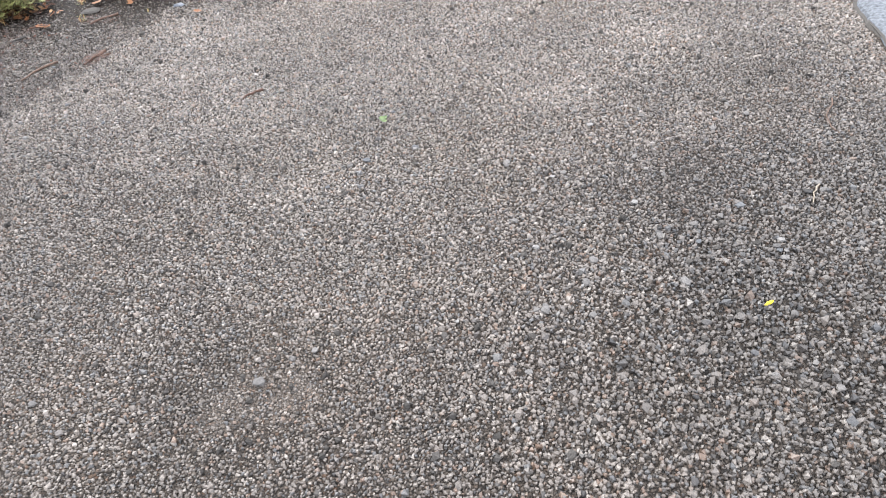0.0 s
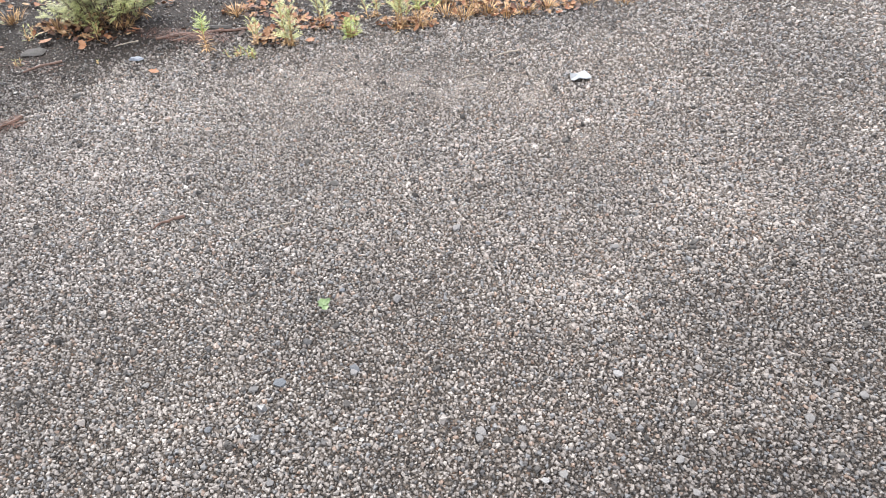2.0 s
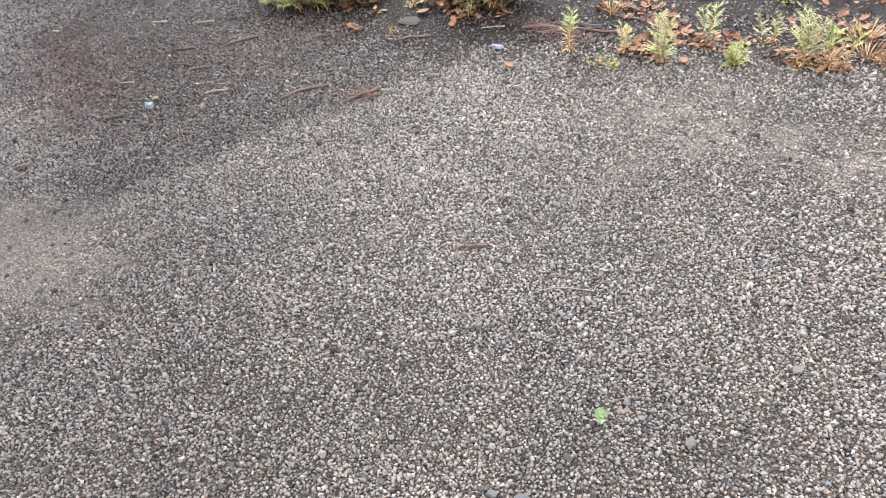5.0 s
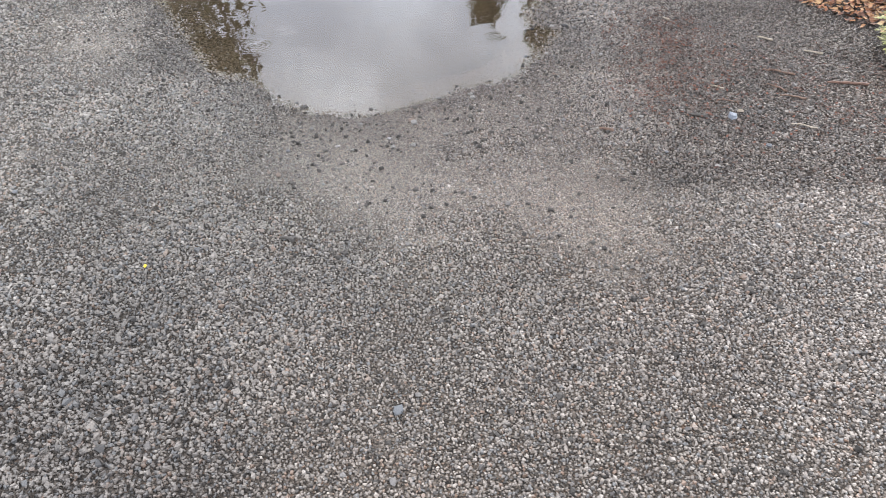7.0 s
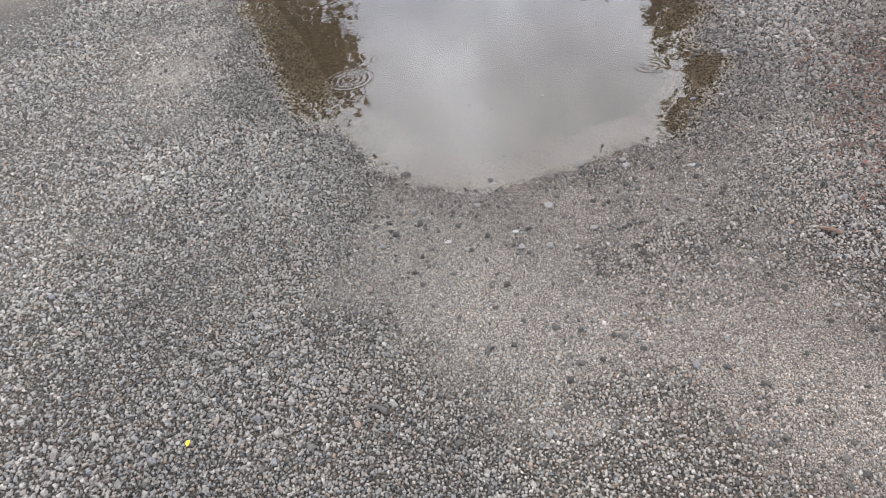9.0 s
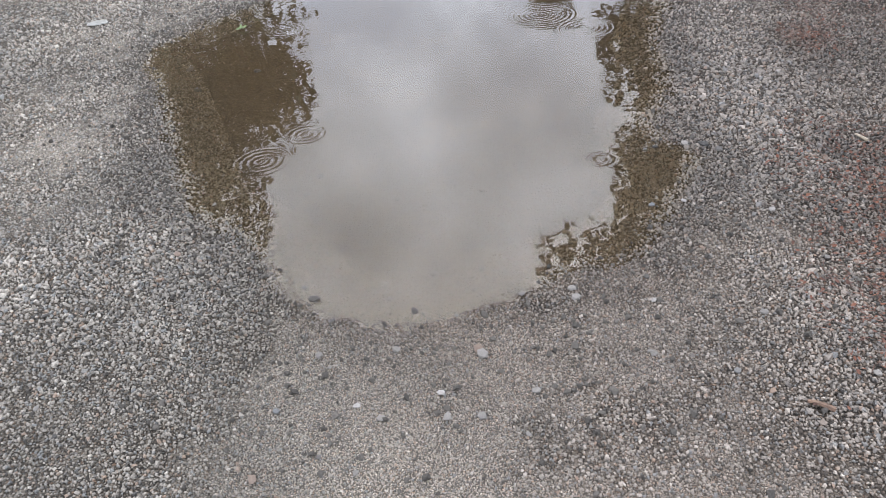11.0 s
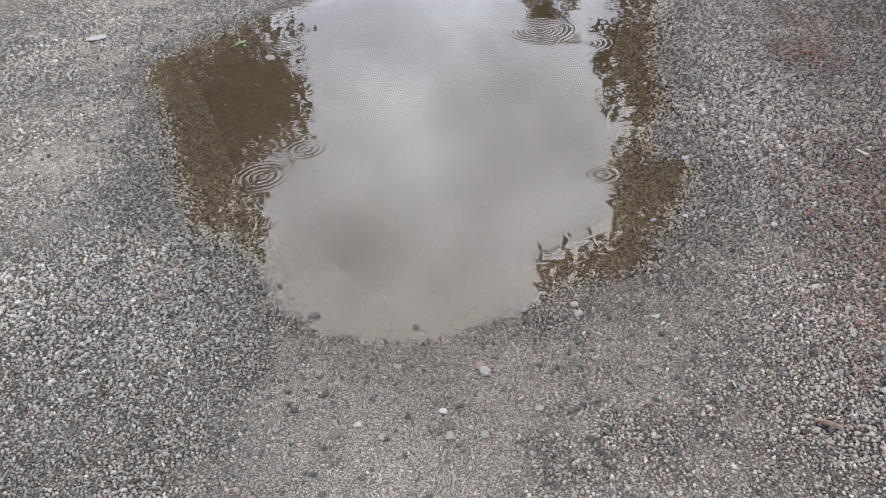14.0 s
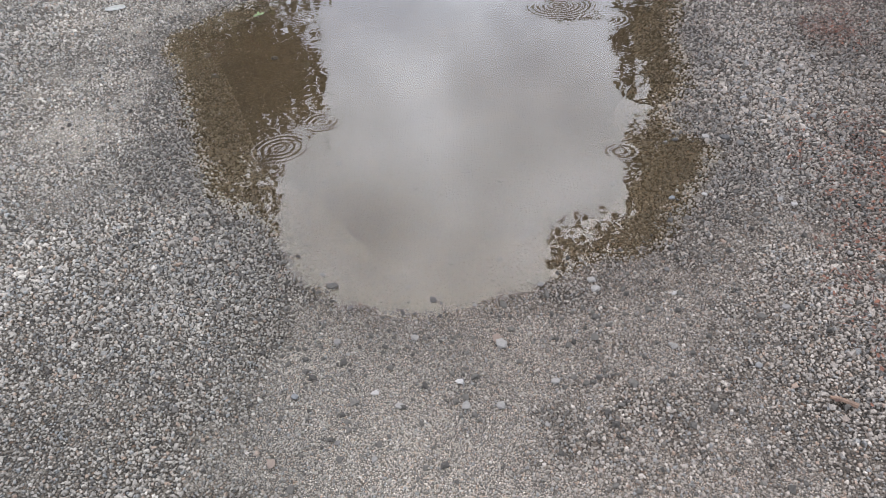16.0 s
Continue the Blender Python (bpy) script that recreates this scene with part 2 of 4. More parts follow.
def gravel_nodes(t, p):
    geo = node(t, "ShaderNodeNewGeometry")
    colour = mix(t, 1.0, ramp(t, geo.outputs["Random Per Island"], STONES), (0.985, 0.978, 0.962), "MULTIPLY")
    speck = texture(t, "ShaderNodeTexNoise", place(t), Scale=420.0, Detail=3.0)
    colour = mix(t, 1.0, colour, ramp(t, speck.outputs["Fac"], [(0.3, (0.45, 0.45, 0.45)), (0.7, (1.3, 1.3, 1.3))]), "MULTIPLY")
    t.links.new(weathered(t, colour), p.inputs["Base Color"])
    bump(t, p, speck.outputs["Fac"], 0.4, 0.002)


def stone_nodes(t, p):
    info = node(t, "ShaderNodeObjectInfo")
    colour = mix(t, 1.0, ramp(t, info.outputs["Random"], STONES), (0.86, 0.88, 0.91), "MULTIPLY")
    speck = texture(t, "ShaderNodeTexNoise", place(t), Scale=260.0, Detail=4.0)
    colour = mix(t, 1.0, colour, ramp(t, speck.outputs["Fac"], [(0.3, (0.6, 0.6, 0.62)), (0.7, (1.3, 1.3, 1.27))]), "MULTIPLY")
    t.links.new(colour, p.inputs["Base Color"])
    bump(t, p, speck.outputs["Fac"], 0.5, 0.003)


def mottled(low, high, scale=30.0, strength=0.3, distance=0.002, random_share=0.0):
    def build(t, p):
        n = texture(t, "ShaderNodeTexNoise", place(t), Scale=scale, Detail=5.0)
        fac = n.outputs["Fac"]
        if random_share:
            geo = node(t, "ShaderNodeNewGeometry")
            fac = calc(t, "ADD", calc(t, "MULTIPLY", fac, 1 - random_share), calc(t, "MULTIPLY", geo.outputs["Random Per Island"], random_share))
        t.links.new(ramp(t, fac, [(0.25, low), (0.75, high)]), p.inputs["Base Color"])
        bump(t, p, n.outputs["Fac"], strength, distance)
    return build


def water_nodes(t, p):
    """Clear shallow water: a mirror at grazing angles, with rings where raindrops fell."""
    at = place(t)
    waves = texture(t, "ShaderNodeTexNoise", at, Scale=5.0, Detail=2.0)
    total = calc(t, "MULTIPLY", waves.outputs["Fac"], 0.0013)
    split = node(t, "ShaderNodeSeparateXYZ")
    t.links.new(at, split.inputs[0])
    broken = texture(t, "ShaderNodeTexNoise", at, Scale=14.0, Detail=1.0)
    for x, y, size in RINGS:
        dx, dy = calc(t, "SUBTRACT", split.outputs[0], x), calc(t, "SUBTRACT", split.outputs[1], y)
        r = calc(t, "SQRT", calc(t, "ADD", calc(t, "MULTIPLY", dx, dx), calc(t, "MULTIPLY", dy, dy)))
        swell = calc(t, "SINE", calc(t, "MULTIPLY", r, 190.0))
        q = calc(t, "DIVIDE", r, size)
        fade = calc(t, "MULTIPLY", calc(t, "POWER", q, 0.8), calc(t, "SUBTRACT", 1.0, q, True))
        fade = calc(t, "MULTIPLY", fade, calc(t, "MULTIPLY", broken.outputs["Fac"], 2.6))
        total = calc(t, "ADD", total, calc(t, "MULTIPLY", calc(t, "MULTIPLY", swell, fade), 0.0012))
    b = node(t, "ShaderNodeBump", Strength=1.0, Distance=1.0)
    t.links.new(total, b.inputs["Height"])
    gloss = node(t, "ShaderNodeBsdfGlossy", Roughness=0.015)
    clear = node(t, "ShaderNodeBsdfTransparent", Color=(0.93, 0.86, 0.72, 1))
    murk = node(t, "ShaderNodeBsdfDiffuse", Color=(0.112, 0.09, 0.07, 1))
    cloudy = node(t, "ShaderNodeMixShader", Fac=0.15)
    fres = node(t, "ShaderNodeFresnel", IOR=1.5)
    t.links.new(b.outputs[0], gloss.inputs["Normal"])
    t.links.new(b.outputs[0], fres.inputs["Normal"])
    t.links.new(clear.outputs[0], cloudy.inputs[1])
    t.links.new(murk.outputs[0], cloudy.inputs[2])
    m = node(t, "ShaderNodeMixShader")
    t.links.new(fres.outputs[0], m.inputs[0])
    t.links.new(cloudy.outputs[0], m.inputs[1])
    t.links.new(gloss.outputs[0], m.inputs[2])
    t.links.new(m.outputs[0], t.nodes["Material Output"].inputs["Surface"])


RINGS = [(-4.86, 0.39, 0.15), (-5.1, 0.56, 0.11), (-4.63, 1.91, 0.09), (-6.5, 1.88, 0.26), (-6.2, 2.12, 0.2), (-6.65, 0.2, 0.14)]
GROUND = material("wet_gravel_ground", ground_nodes, Roughness=0.75, Specular_IOR_Level=0.2)
GRAVEL = material("crushed_stone", gravel_nodes, Roughness=0.36, Specular_IOR_Level=0.6)
STONE = material("loose_stone", stone_nodes, Roughness=0.7)
DARK_STONE = material("dark_stone", mottled((0.028, 0.026, 0.024), (0.085, 0.079, 0.073), 160.0, 0.7, 0.003, 0.4), Roughness=0.8, Specular_IOR_Level=0.25)
SLATE = material("blue_grey_stone", mottled((0.0816, 0.0952, 0.116), (0.184, 0.204, 0.231), 90.0, 0.4), Roughness=0.4)
WATER = material("rain_water", water_nodes)
ASPHALT = material("wet_asphalt", mottled((0.03, 0.035, 0.042), (0.17, 0.187, 0.212), 70.0, 1.0, 0.012), Roughness=0.8, Specular_IOR_Level=0.4)
BARK = material("brown_bark", mottled((0.0476, 0.0272, 0.019), (0.136, 0.085, 0.0578), 70.0, 0.6), Roughness=0.7)
RED_BARK = material("red_brown_bark", mottled((0.045, 0.023, 0.0145), (0.115, 0.058, 0.037), 80.0, 0.6), Roughness=0.65)
PALE_WOOD = material("weathered_pale_wood", mottled((0.136, 0.112, 0.0816), (0.313, 0.272, 0.218), 60.0, 0.3), Roughness=0.7)


def leaf_nodes(t, p):
    geo = node(t, "ShaderNodeNewGeometry")
    n = texture(t, "ShaderNodeTexNoise", place(t), Scale=60.0, Detail=5.0)
    fac = calc(t, "ADD", calc(t, "MULTIPLY", geo.outputs["Random Per Island"], 0.75), calc(t, "MULTIPLY", n.outputs["Fac"], 0.25))
    t.links.new(ramp(t, fac, [(0.1, (0.03, 0.017, 0.011)), (0.3, (0.08, 0.03, 0.014)), (0.5, (0.19, 0.072, 0.027)), (0.7, (0.23, 0.118, 0.052)), (0.9, (0.31, 0.2, 0.1))]), p.inputs["Base Color"])
    bump(t, p, n.outputs["Fac"], 0.4, 0.002)


DEAD_LEAF = material("dead_leaf", leaf_nodes, Roughness=0.6)
DRY_GRASS = material("dry_grass", mottled((0.136, 0.0612, 0.0204), (0.449, 0.292, 0.136), 18.0, 0.2, 0.001, 0.6), Roughness=0.65)
NEEDLES = material("red_brown_needles", mottled((0.028, 0.009, 0.005), (0.105, 0.037, 0.019), 20.0, 0.2, 0.001, 0.6), Roughness=0.7)
GREEN = material("grey_green_leaf", mottled((0.145, 0.162, 0.048), (0.39, 0.39, 0.155), 22.0, 0.2, 0.001, 0.6), Roughness=0.55)
SAGE = material("torn_green_leaf", mottled((0.0476, 0.0816, 0.0272), (0.136, 0.197, 0.0748), 60.0, 0.3, 0.001), Roughness=0.5)
BRIGHT_GREEN = material("yellow_green_leaf", mottled((0.116, 0.17, 0.0238), (0.34, 0.388, 0.0884), 22.0, 0.2, 0.001, 0.6), Roughness=0.5)
YELLOW = material("yellow_petal", mottled((0.637, 0.425, 0.0085), (0.765, 0.612, 0.0255), 60.0, 0.1), Roughness=0.5)
LID = material("dull_clear_plastic", mottled((0.136, 0.143, 0.136), (0.245, 0.252, 0.245), 40.0, 0.3), Roughness=0.35)
PAPER = material("wet_white_paper", mottled((0.13, 0.14, 0.15), (0.28, 0.29, 0.295), 25.0, 0.4, 0.004), Roughness=0.5)
TREE_LEAF = material("tree_leaf", mottled((0.0272, 0.034, 0.0122), (0.102, 0.102, 0.034), 2.0, 0.2, 0.01, 0.6), Roughness=0.6)


# ---- mesh helpers ----
def link_mesh(name, verts, faces, mat, parent=None, smooth=False):
    me = bpy.data.meshes.new(name)
    me.from_pydata(verts, [], faces)
    me.materials.append(mat)
    if smooth:
        me.shade_smooth()
    ob = new(name, me)
    ob.parent = parent
    return ob


def set_masks(me, x, y):
    for key, value in zip(MASKS, masks(x, y)):
        me.attributes.new(key, "FLOAT", "POINT").data.foreach_set("value", np.ascontiguousarray(value, np.float32))


def empty(name, x, y, z=None, turn=0.0):
    ob = new(name)
    ob.empty_display_size = 0.05
    ob.matrix_basis = pose(x, y, float(ground_height(x, y)) if z is None else z, 0, 0, turn)
    return ob


class Shape:
    """Vertices and faces of one mesh in the making."""

    def __init__(self):
        self.v, self.f = [], []

    def add(self, verts, faces):
        n = len(self.v)
        self.v += [tuple(p) for p in verts]
        self.f += [tuple(n + i for i in f) for f in faces]

    def tube(self, points, radii, sides=6):
        rings = []
        for i, (p, r) in enumerate(zip(points, radii)):
            p = Vector(p)
            way = (Vector(points[min(i + 1, len(points) - 1)]) - Vector(points[max(i - 1, 0)])).normalized()
            side = way.cross(Vector((0.3, 0.2, 1)) if abs(way.z) < 0.9 else Vector((1, 0, 0))).normalized()
            up = way.cross(side)
            rings += [p + r * (math.cos(a) * side + math.sin(a) * up) for a in (2 * math.pi * k / sides for k in range(sides))]
        faces = [(i * sides + k, i * sides + (k + 1) % sides, (i + 1) * sides + (k + 1) % sides, (i + 1) * sides + k)
                 for i in range(len(points) - 1) for k in range(sides)]
        faces += [tuple(range(sides))[::-1], tuple(range((len(points) - 1) * sides, len(points) * sides))]
        self.add(rings, faces)

    def blade(self, base, way, length, width, droop=0.2):
        """A narrow pointed leaf, bent along its length."""
        base, way = Vector(base), Vector(way).normalized()
        side = way.cross(Vector((0, 0, 1)))
        side = (side if side.length > 0.05 else Vector((1, 0, 0))).normalized()
        mid = base + way * length * 0.5 + Vector((0, 0, -droop * length * 0.15))
        tip = base + way * length + Vector((0, 0, -droop * length * 0.6))
        w = side * width / 2
        self.add([base - w * 0.4, base + w * 0.4, mid + w, mid - w, tip], [(0, 1, 2, 3), (3, 2, 4)])

    def leaf(self, at, size, turn, tilt=0.2, curl=0.25):
        """A dead broad leaf with lobes, curled up at the rim."""
        rim = [(0, -0.5), (0.28, -0.3), (0.22, -0.12), (0.48, 0.02), (0.27, 0.14), (0.33, 0.34), (0, 0.55), (-0.33, 0.34), (-0.27, 0.14), (-0.48, 0.02), (-0.22, -0.12), (-0.28, -0.3)]
        m = Matrix.Translation(at) @ Euler((tilt, tilt * random.uniform(-1, 1), turn)).to_matrix().to_4x4()
        pts = [m @ Vector((size * u * random.uniform(0.85, 1.15), size * v, size * curl * (u * u * 2.2 + v * v) * random.uniform(0.4, 1.3))) for u, v in rim]
        mid = [m @ Vector((0, size * v, 0.0)) for v in (-0.25, 0.2)]
        k = len(rim)
        faces = [(i, i + 1, k + (i >= 3)) for i in range(6)] + [(i, (i + 1) % k, k + (i < 9)) for i in range(6, 12)] + [(3, k + 1, k), (9, k, k + 1)]
        self.add(pts + mid, faces)

    def put(self, name, mat, parent=None, smooth=False):
        return link_mesh(name, self.v, self.f, mat, parent, smooth)


# ---- ground, water, road ----
def spread(lo, hi, pitch, far):
    inner = list(np.arange(lo, hi, pitch))
    out, gap = [], pitch
    while sum(out) < far:
        gap *= 1.35
        out.append(gap)
    run = np.cumsum(out)
    return np.array([lo - d for d in run[::-1]] + inner + [inner[-1] + d for d in run])


gx, gy = spread(-10.0, 2.6, 0.055, 900), spread(-4.0, 6.6, 0.055, 900)
GX, GY = [a.ravel() for a in np.meshgrid(gx, gy, indexing="ij")]
GZ = ground_height(GX, GY)
cols = len(gy)
idx = np.arange(len(gx) * cols).reshape(len(gx), cols)
quads = np.stack([idx[:-1, :-1], idx[1:, :-1], idx[1:, 1:], idx[:-1, 1:]], -1).reshape(-1, 4)


def quick_mesh(name, co, counts, loops, mat, smooth):
    me = bpy.data.meshes.new(name)
    me.vertices.add(len(co))
    me.vertices.foreach_set("co", np.ascontiguousarray(co, np.float32).ravel())
    me.loops.add(len(loops))
    me.loops.foreach_set("vertex_index", np.ascontiguousarray(loops, np.int32))
    me.polygons.add(len(counts))
    me.polygons.foreach_set("loop_start", np.ascontiguousarray(np.concatenate([[0], np.cumsum(counts)[:-1]]), np.int32))
    me.polygons.foreach_set("use_smooth", np.full(len(counts), smooth))
    me.update(calc_edges=True)
    me.materials.append(mat)
    return me


ground_mesh = quick_mesh("ground", np.stack([GX, GY, GZ], -1), np.full(len(quads), 4), quads.ravel(), GROUND, True)
set_masks(ground_mesh, GX, GY)
ground = tagged(new("ground", ground_mesh), "wet grey gravel yard with damp dark soil along its edge", "ground", kind="structure")

wx, wy = np.arange(-9.7, -3.3, 0.05), np.arange(-1.2, 3.5, 0.05)
WX, WY = [a.ravel() for a in np.meshgrid(wx, wy, indexing="ij")]
near_water = (shore_distance(WX, WY) > -0.2).reshape(len(wx), len(wy))
wi = np.arange(len(WX)).reshape(len(wx), len(wy))
keep = near_water[:-1, :-1] & near_water[1:, 1:] & near_water[1:, :-1] & near_water[:-1, 1:]
wq = np.stack([wi[:-1, :-1], wi[1:, :-1], wi[1:, 1:], wi[:-1, 1:]], -1)[keep]
used, flat = np.unique(wq.ravel(), return_inverse=True)
water_mesh = quick_mesh("water", np.stack([WX[used], WY[used], np.full(len(used), WATER_Z)], -1), np.full(len(wq), 4), flat.ravel(), WATER, True)
water = tagged(new("water", water_mesh), "shallow rain puddle with raindrop rings, mirroring a cloudy sky", "puddle", kind="structure")
water.visible_shadow = False


def road_edge(y):
    return np.interp(y, [-3, 2.9, 3.4, 3.9, 4.7, 7, 900], [1.2, 1.37, 1.40, 1.48, 1.60, 2.1, 200])


def build_road():
    s, n = Shape(), 150
    edge = []
    for i in range(n):
        y = -3 + 0.07 * i if i < 140 else 6.8 + (i - 139) ** 3 * 0.8
        x = float(road_edge(y)) + 0.018 * float(rough(y, 0.0, 0.11, 21)) + 0.012 * float(rough(y, 3.0, 0.04, 22))
        edge.append((x, y))
    rows = [(-0.03, -0.03), (0.0, 0.022), (0.03, 0.036), (0.3, 0.042), (3.0, 0.05), (7.0, 0.03)]
    pts = [(x + dx, y, float(ground_height(x, y)) + dz + (0.004 * float(rough(x + dx, y, 0.05, 23)) if dx < 0.2 else 0)) for x, y in edge for dx, dz in rows]
    k = len(rows)
    s.add(pts, [(i * k + j, i * k + j + 1, (i + 1) * k + j + 1, (i + 1) * k + j) for i in range(n - 1) for j in range(k - 1)])
    # dark strip along the broken face: its wetness and shadow put into the colour
    lip = Shape()
    rows = [(-0.025, -0.01), (-0.016, 0.006), (-0.006, 0.014), (0.004, 0.018)]
    pts = [(x + dx + 0.012 * float(rough(y, dx * 40, 0.05, 24)), y, float(ground_height(x, y)) + dz + 0.005 * float(rough(x + dx, y, 0.03, 25))) for x, y in edge for dx, dz in rows]
    lip.add(pts, [(i * 4 + j, i * 4 + j + 1, (i + 1) * 4 + j + 1, (i + 1) * 4 + j) for i in range(n - 1) for j in range(3)])
    road = s.put("road", ASPHALT)
    lip.put("broken_edge", DARK_STONE, road)
    tagged(road, "wet blue-grey asphalt road with a crumbled edge", "road", kind="structure")


build_road()


# ---- plants ----
def feather(shape, base, way, length, width):
    """A leaf cut into narrow lobes."""
    shape.blade(base, way, length, width * 0.35, 0.35)
    base, way = Vector(base), Vector(way).normalized()
    side = way.cross(Vector((0, 0, 1)))
    side = (side if side.length > 0.05 else Vector((1, 0, 0))).normalized()
    for s in (0.35, 0.55, 0.75):
        for k in (-1, 1):
            shape.blade(base + way * length * s, way + side * k * 1.1, width * (1.1 - 0.5 * s), width * 0.2, 0.3)


def weed(x, y, height, label, leaves, turn=0.0, spread_out=0.03, stems=1, top=GREEN, dead=0.35):
    plant = tagged(empty("weed", x, y, turn=turn), label, "weed", "weeds along the gravel's edge")
    base = Shape()
    for s in range(stems):
        stalk, green = Shape(), Shape()
        a = random.uniform(0, 6.28)
        r = spread_out * (s > 0) * random.uniform(0.5, 1.4)
        foot = Vector((r * math.cos(a), r * math.sin(a), -0.005))
        tip = foot + Vector((random.uniform(-0.15, 0.15) * height + r * 0.8 * math.cos(a), random.uniform(-0.15, 0.15) * height + r * 0.8 * math.sin(a), height * random.uniform(0.75, 1.05)))
        mid = foot.lerp(tip, 0.5) + Vector((random.uniform(-0.01, 0.01), random.uniform(-0.01, 0.01), 0))
        stalk.tube([foot, mid, tip], [0.003, 0.0024, 0.001], 5)
        for i in range(leaves):
            f = (i + 0.5) / leaves
            at = foot.lerp(mid, f * 2) if f < 0.5 else mid.lerp(tip, f * 2 - 1)
            b = i * 2.4 + random.uniform(-0.4, 0.4)
            way = (math.cos(b), math.sin(b), 0.35 + 0.7 * f)
            size = min(height, 0.2) * random.uniform(0.22, 0.36) * (1.15 - 0.5 * f) + 0.008
            (base if f < dead else green).blade(at, way, size * 0.8, 0.006, 0.6) if f < dead else feather(green, at, way, size, size * 0.4)
        stalk.put("stem", DRY_GRASS, plant)
        green.put("foliage", top, plant)
    for i in range(int(10 * stems)):
        b = random.uniform(0, 6.28)
        base.blade((0, 0, random.uniform(0, 0.02)), (math.cos(b), math.sin(b), random.uniform(0.05, 0.8)), min(0.07, 0.4 * height) * random.uniform(0.4, 1), 0.006, 0.7)
    base.put("dry_foliage", DRY_GRASS, plant, )
    return plant


def bush(x, y, rx, ry, height, stems, flowers, label):
    plant = tagged(empty("flowering_bush", x, y), label, "bush", "bushes on the verge")
    stalks, green, dry = Shape(), Shape(), Shape()
    heads = []
    for i in range(stems):
        a, q = random.uniform(0, 6.28), math.sqrt(random.random()) if i >= flowers else random.uniform(0.5, 0.95)
        if i < flowers:
            a = random.uniform(3.2, 6.2)
        foot = Vector((0.55 * rx * q * math.cos(a), 0.55 * ry * q * math.sin(a), 0.0))
        tip = Vector((rx * q * math.cos(a), ry * q * math.sin(a), height * (1.05 - 0.5 * q ** 4) * (random.uniform(0.4, 1.0) if i >= flowers else random.uniform(0.9, 1.2))))
        stalks.tube([foot, foot.lerp(tip, 0.5) + Vector((0, 0, 0.02)), tip], [0.003, 0.0025, 0.001], 4)
        for k in range(15):
            f = random.uniform(0.15, 1.0)
            b = random.uniform(0, 6.28)
            at = foot.lerp(tip, f) + Vector((0, 0, 0.02 * (1 - abs(2 * f - 1))))
            way = (math.cos(b), math.sin(b), random.uniform(-0.2, 0.9))
            if f < 0.35 and q > 0.5:
                dry.blade(at, way, random.uniform(0.03, 0.07), 0.009, 0.8)
            else:
                feather(green, at, way, random.uniform(0.035, 0.085), 0.026)
        if i < flowers:
            heads.append(tip + Vector((0, 0, 0.03)))
    stalks.put("stem_mass", BARK, plant)
    green.put("foliage", GREEN, plant)
    dry.put("dry_foliage", DRY_GRASS, plant)
    for h in heads:
        f = Shape()
        for k in range(11):
            a = k * 0.571
            f.blade(h, (math.cos(a), math.sin(a), 0.35), 0.032, 0.016, 0.2)
        head = tagged(f.put("flower_head", YELLOW, plant), "small yellow daisy-like flower")
        disc = Shape()
        disc.tube([h, h + Vector((0, 0, 0.006))], [0.008, 0.006], 7)
        disc.put("flower_disc", DRY_GRASS, head)
    return plant


def litter(name, label, category, mat, spots, size, kind_leaf=True):
    """Fallen leaves or needles heaped in patches, too many to count."""
    s = Shape()
    for x, y, rx, ry, h, count in spots:
        for _ in range(count):
            a, q = random.uniform(0, 6.28), random.random() ** 0.7 * 1.15
            px, py = x + rx * q * math.cos(a), y + ry * q * math.sin(a)
            z = float(ground_height(px, py)) + random.uniform(0.009, 0.02 + h * max(0, 1 - q * q))
            b = random.uniform(0, 6.28)
            if kind_leaf:
                s.leaf((px, py, z), size * random.uniform(0.5, 1.4), b, random.uniform(-0.7, 0.7), random.uniform(0.1, 0.6))
            else:
                s.blade((px, py, z), (math.cos(b), math.sin(b), random.uniform(-0.05, 0.12)), size * random.uniform(0.5, 1.5), 0.003, 0.1)
    return tagged(s.put(name, mat), label, category, kind="stuff")


random.seed(5)
bush(-3.58, 4.18, 0.44, 0.40, 0.30, 260, 28, "bushy grey-green weed with small yellow flowers above dead leaves")
bush(-2.70, 4.58, 0.32, 0.28, 0.34, 120, 14, "small bush of green and dry stems with yellow flowers")
bush(-5.05, 4.5, 0.6, 0.4, 0.2, 70, 0, "low straggly green weeds growing through brown leaf litter")

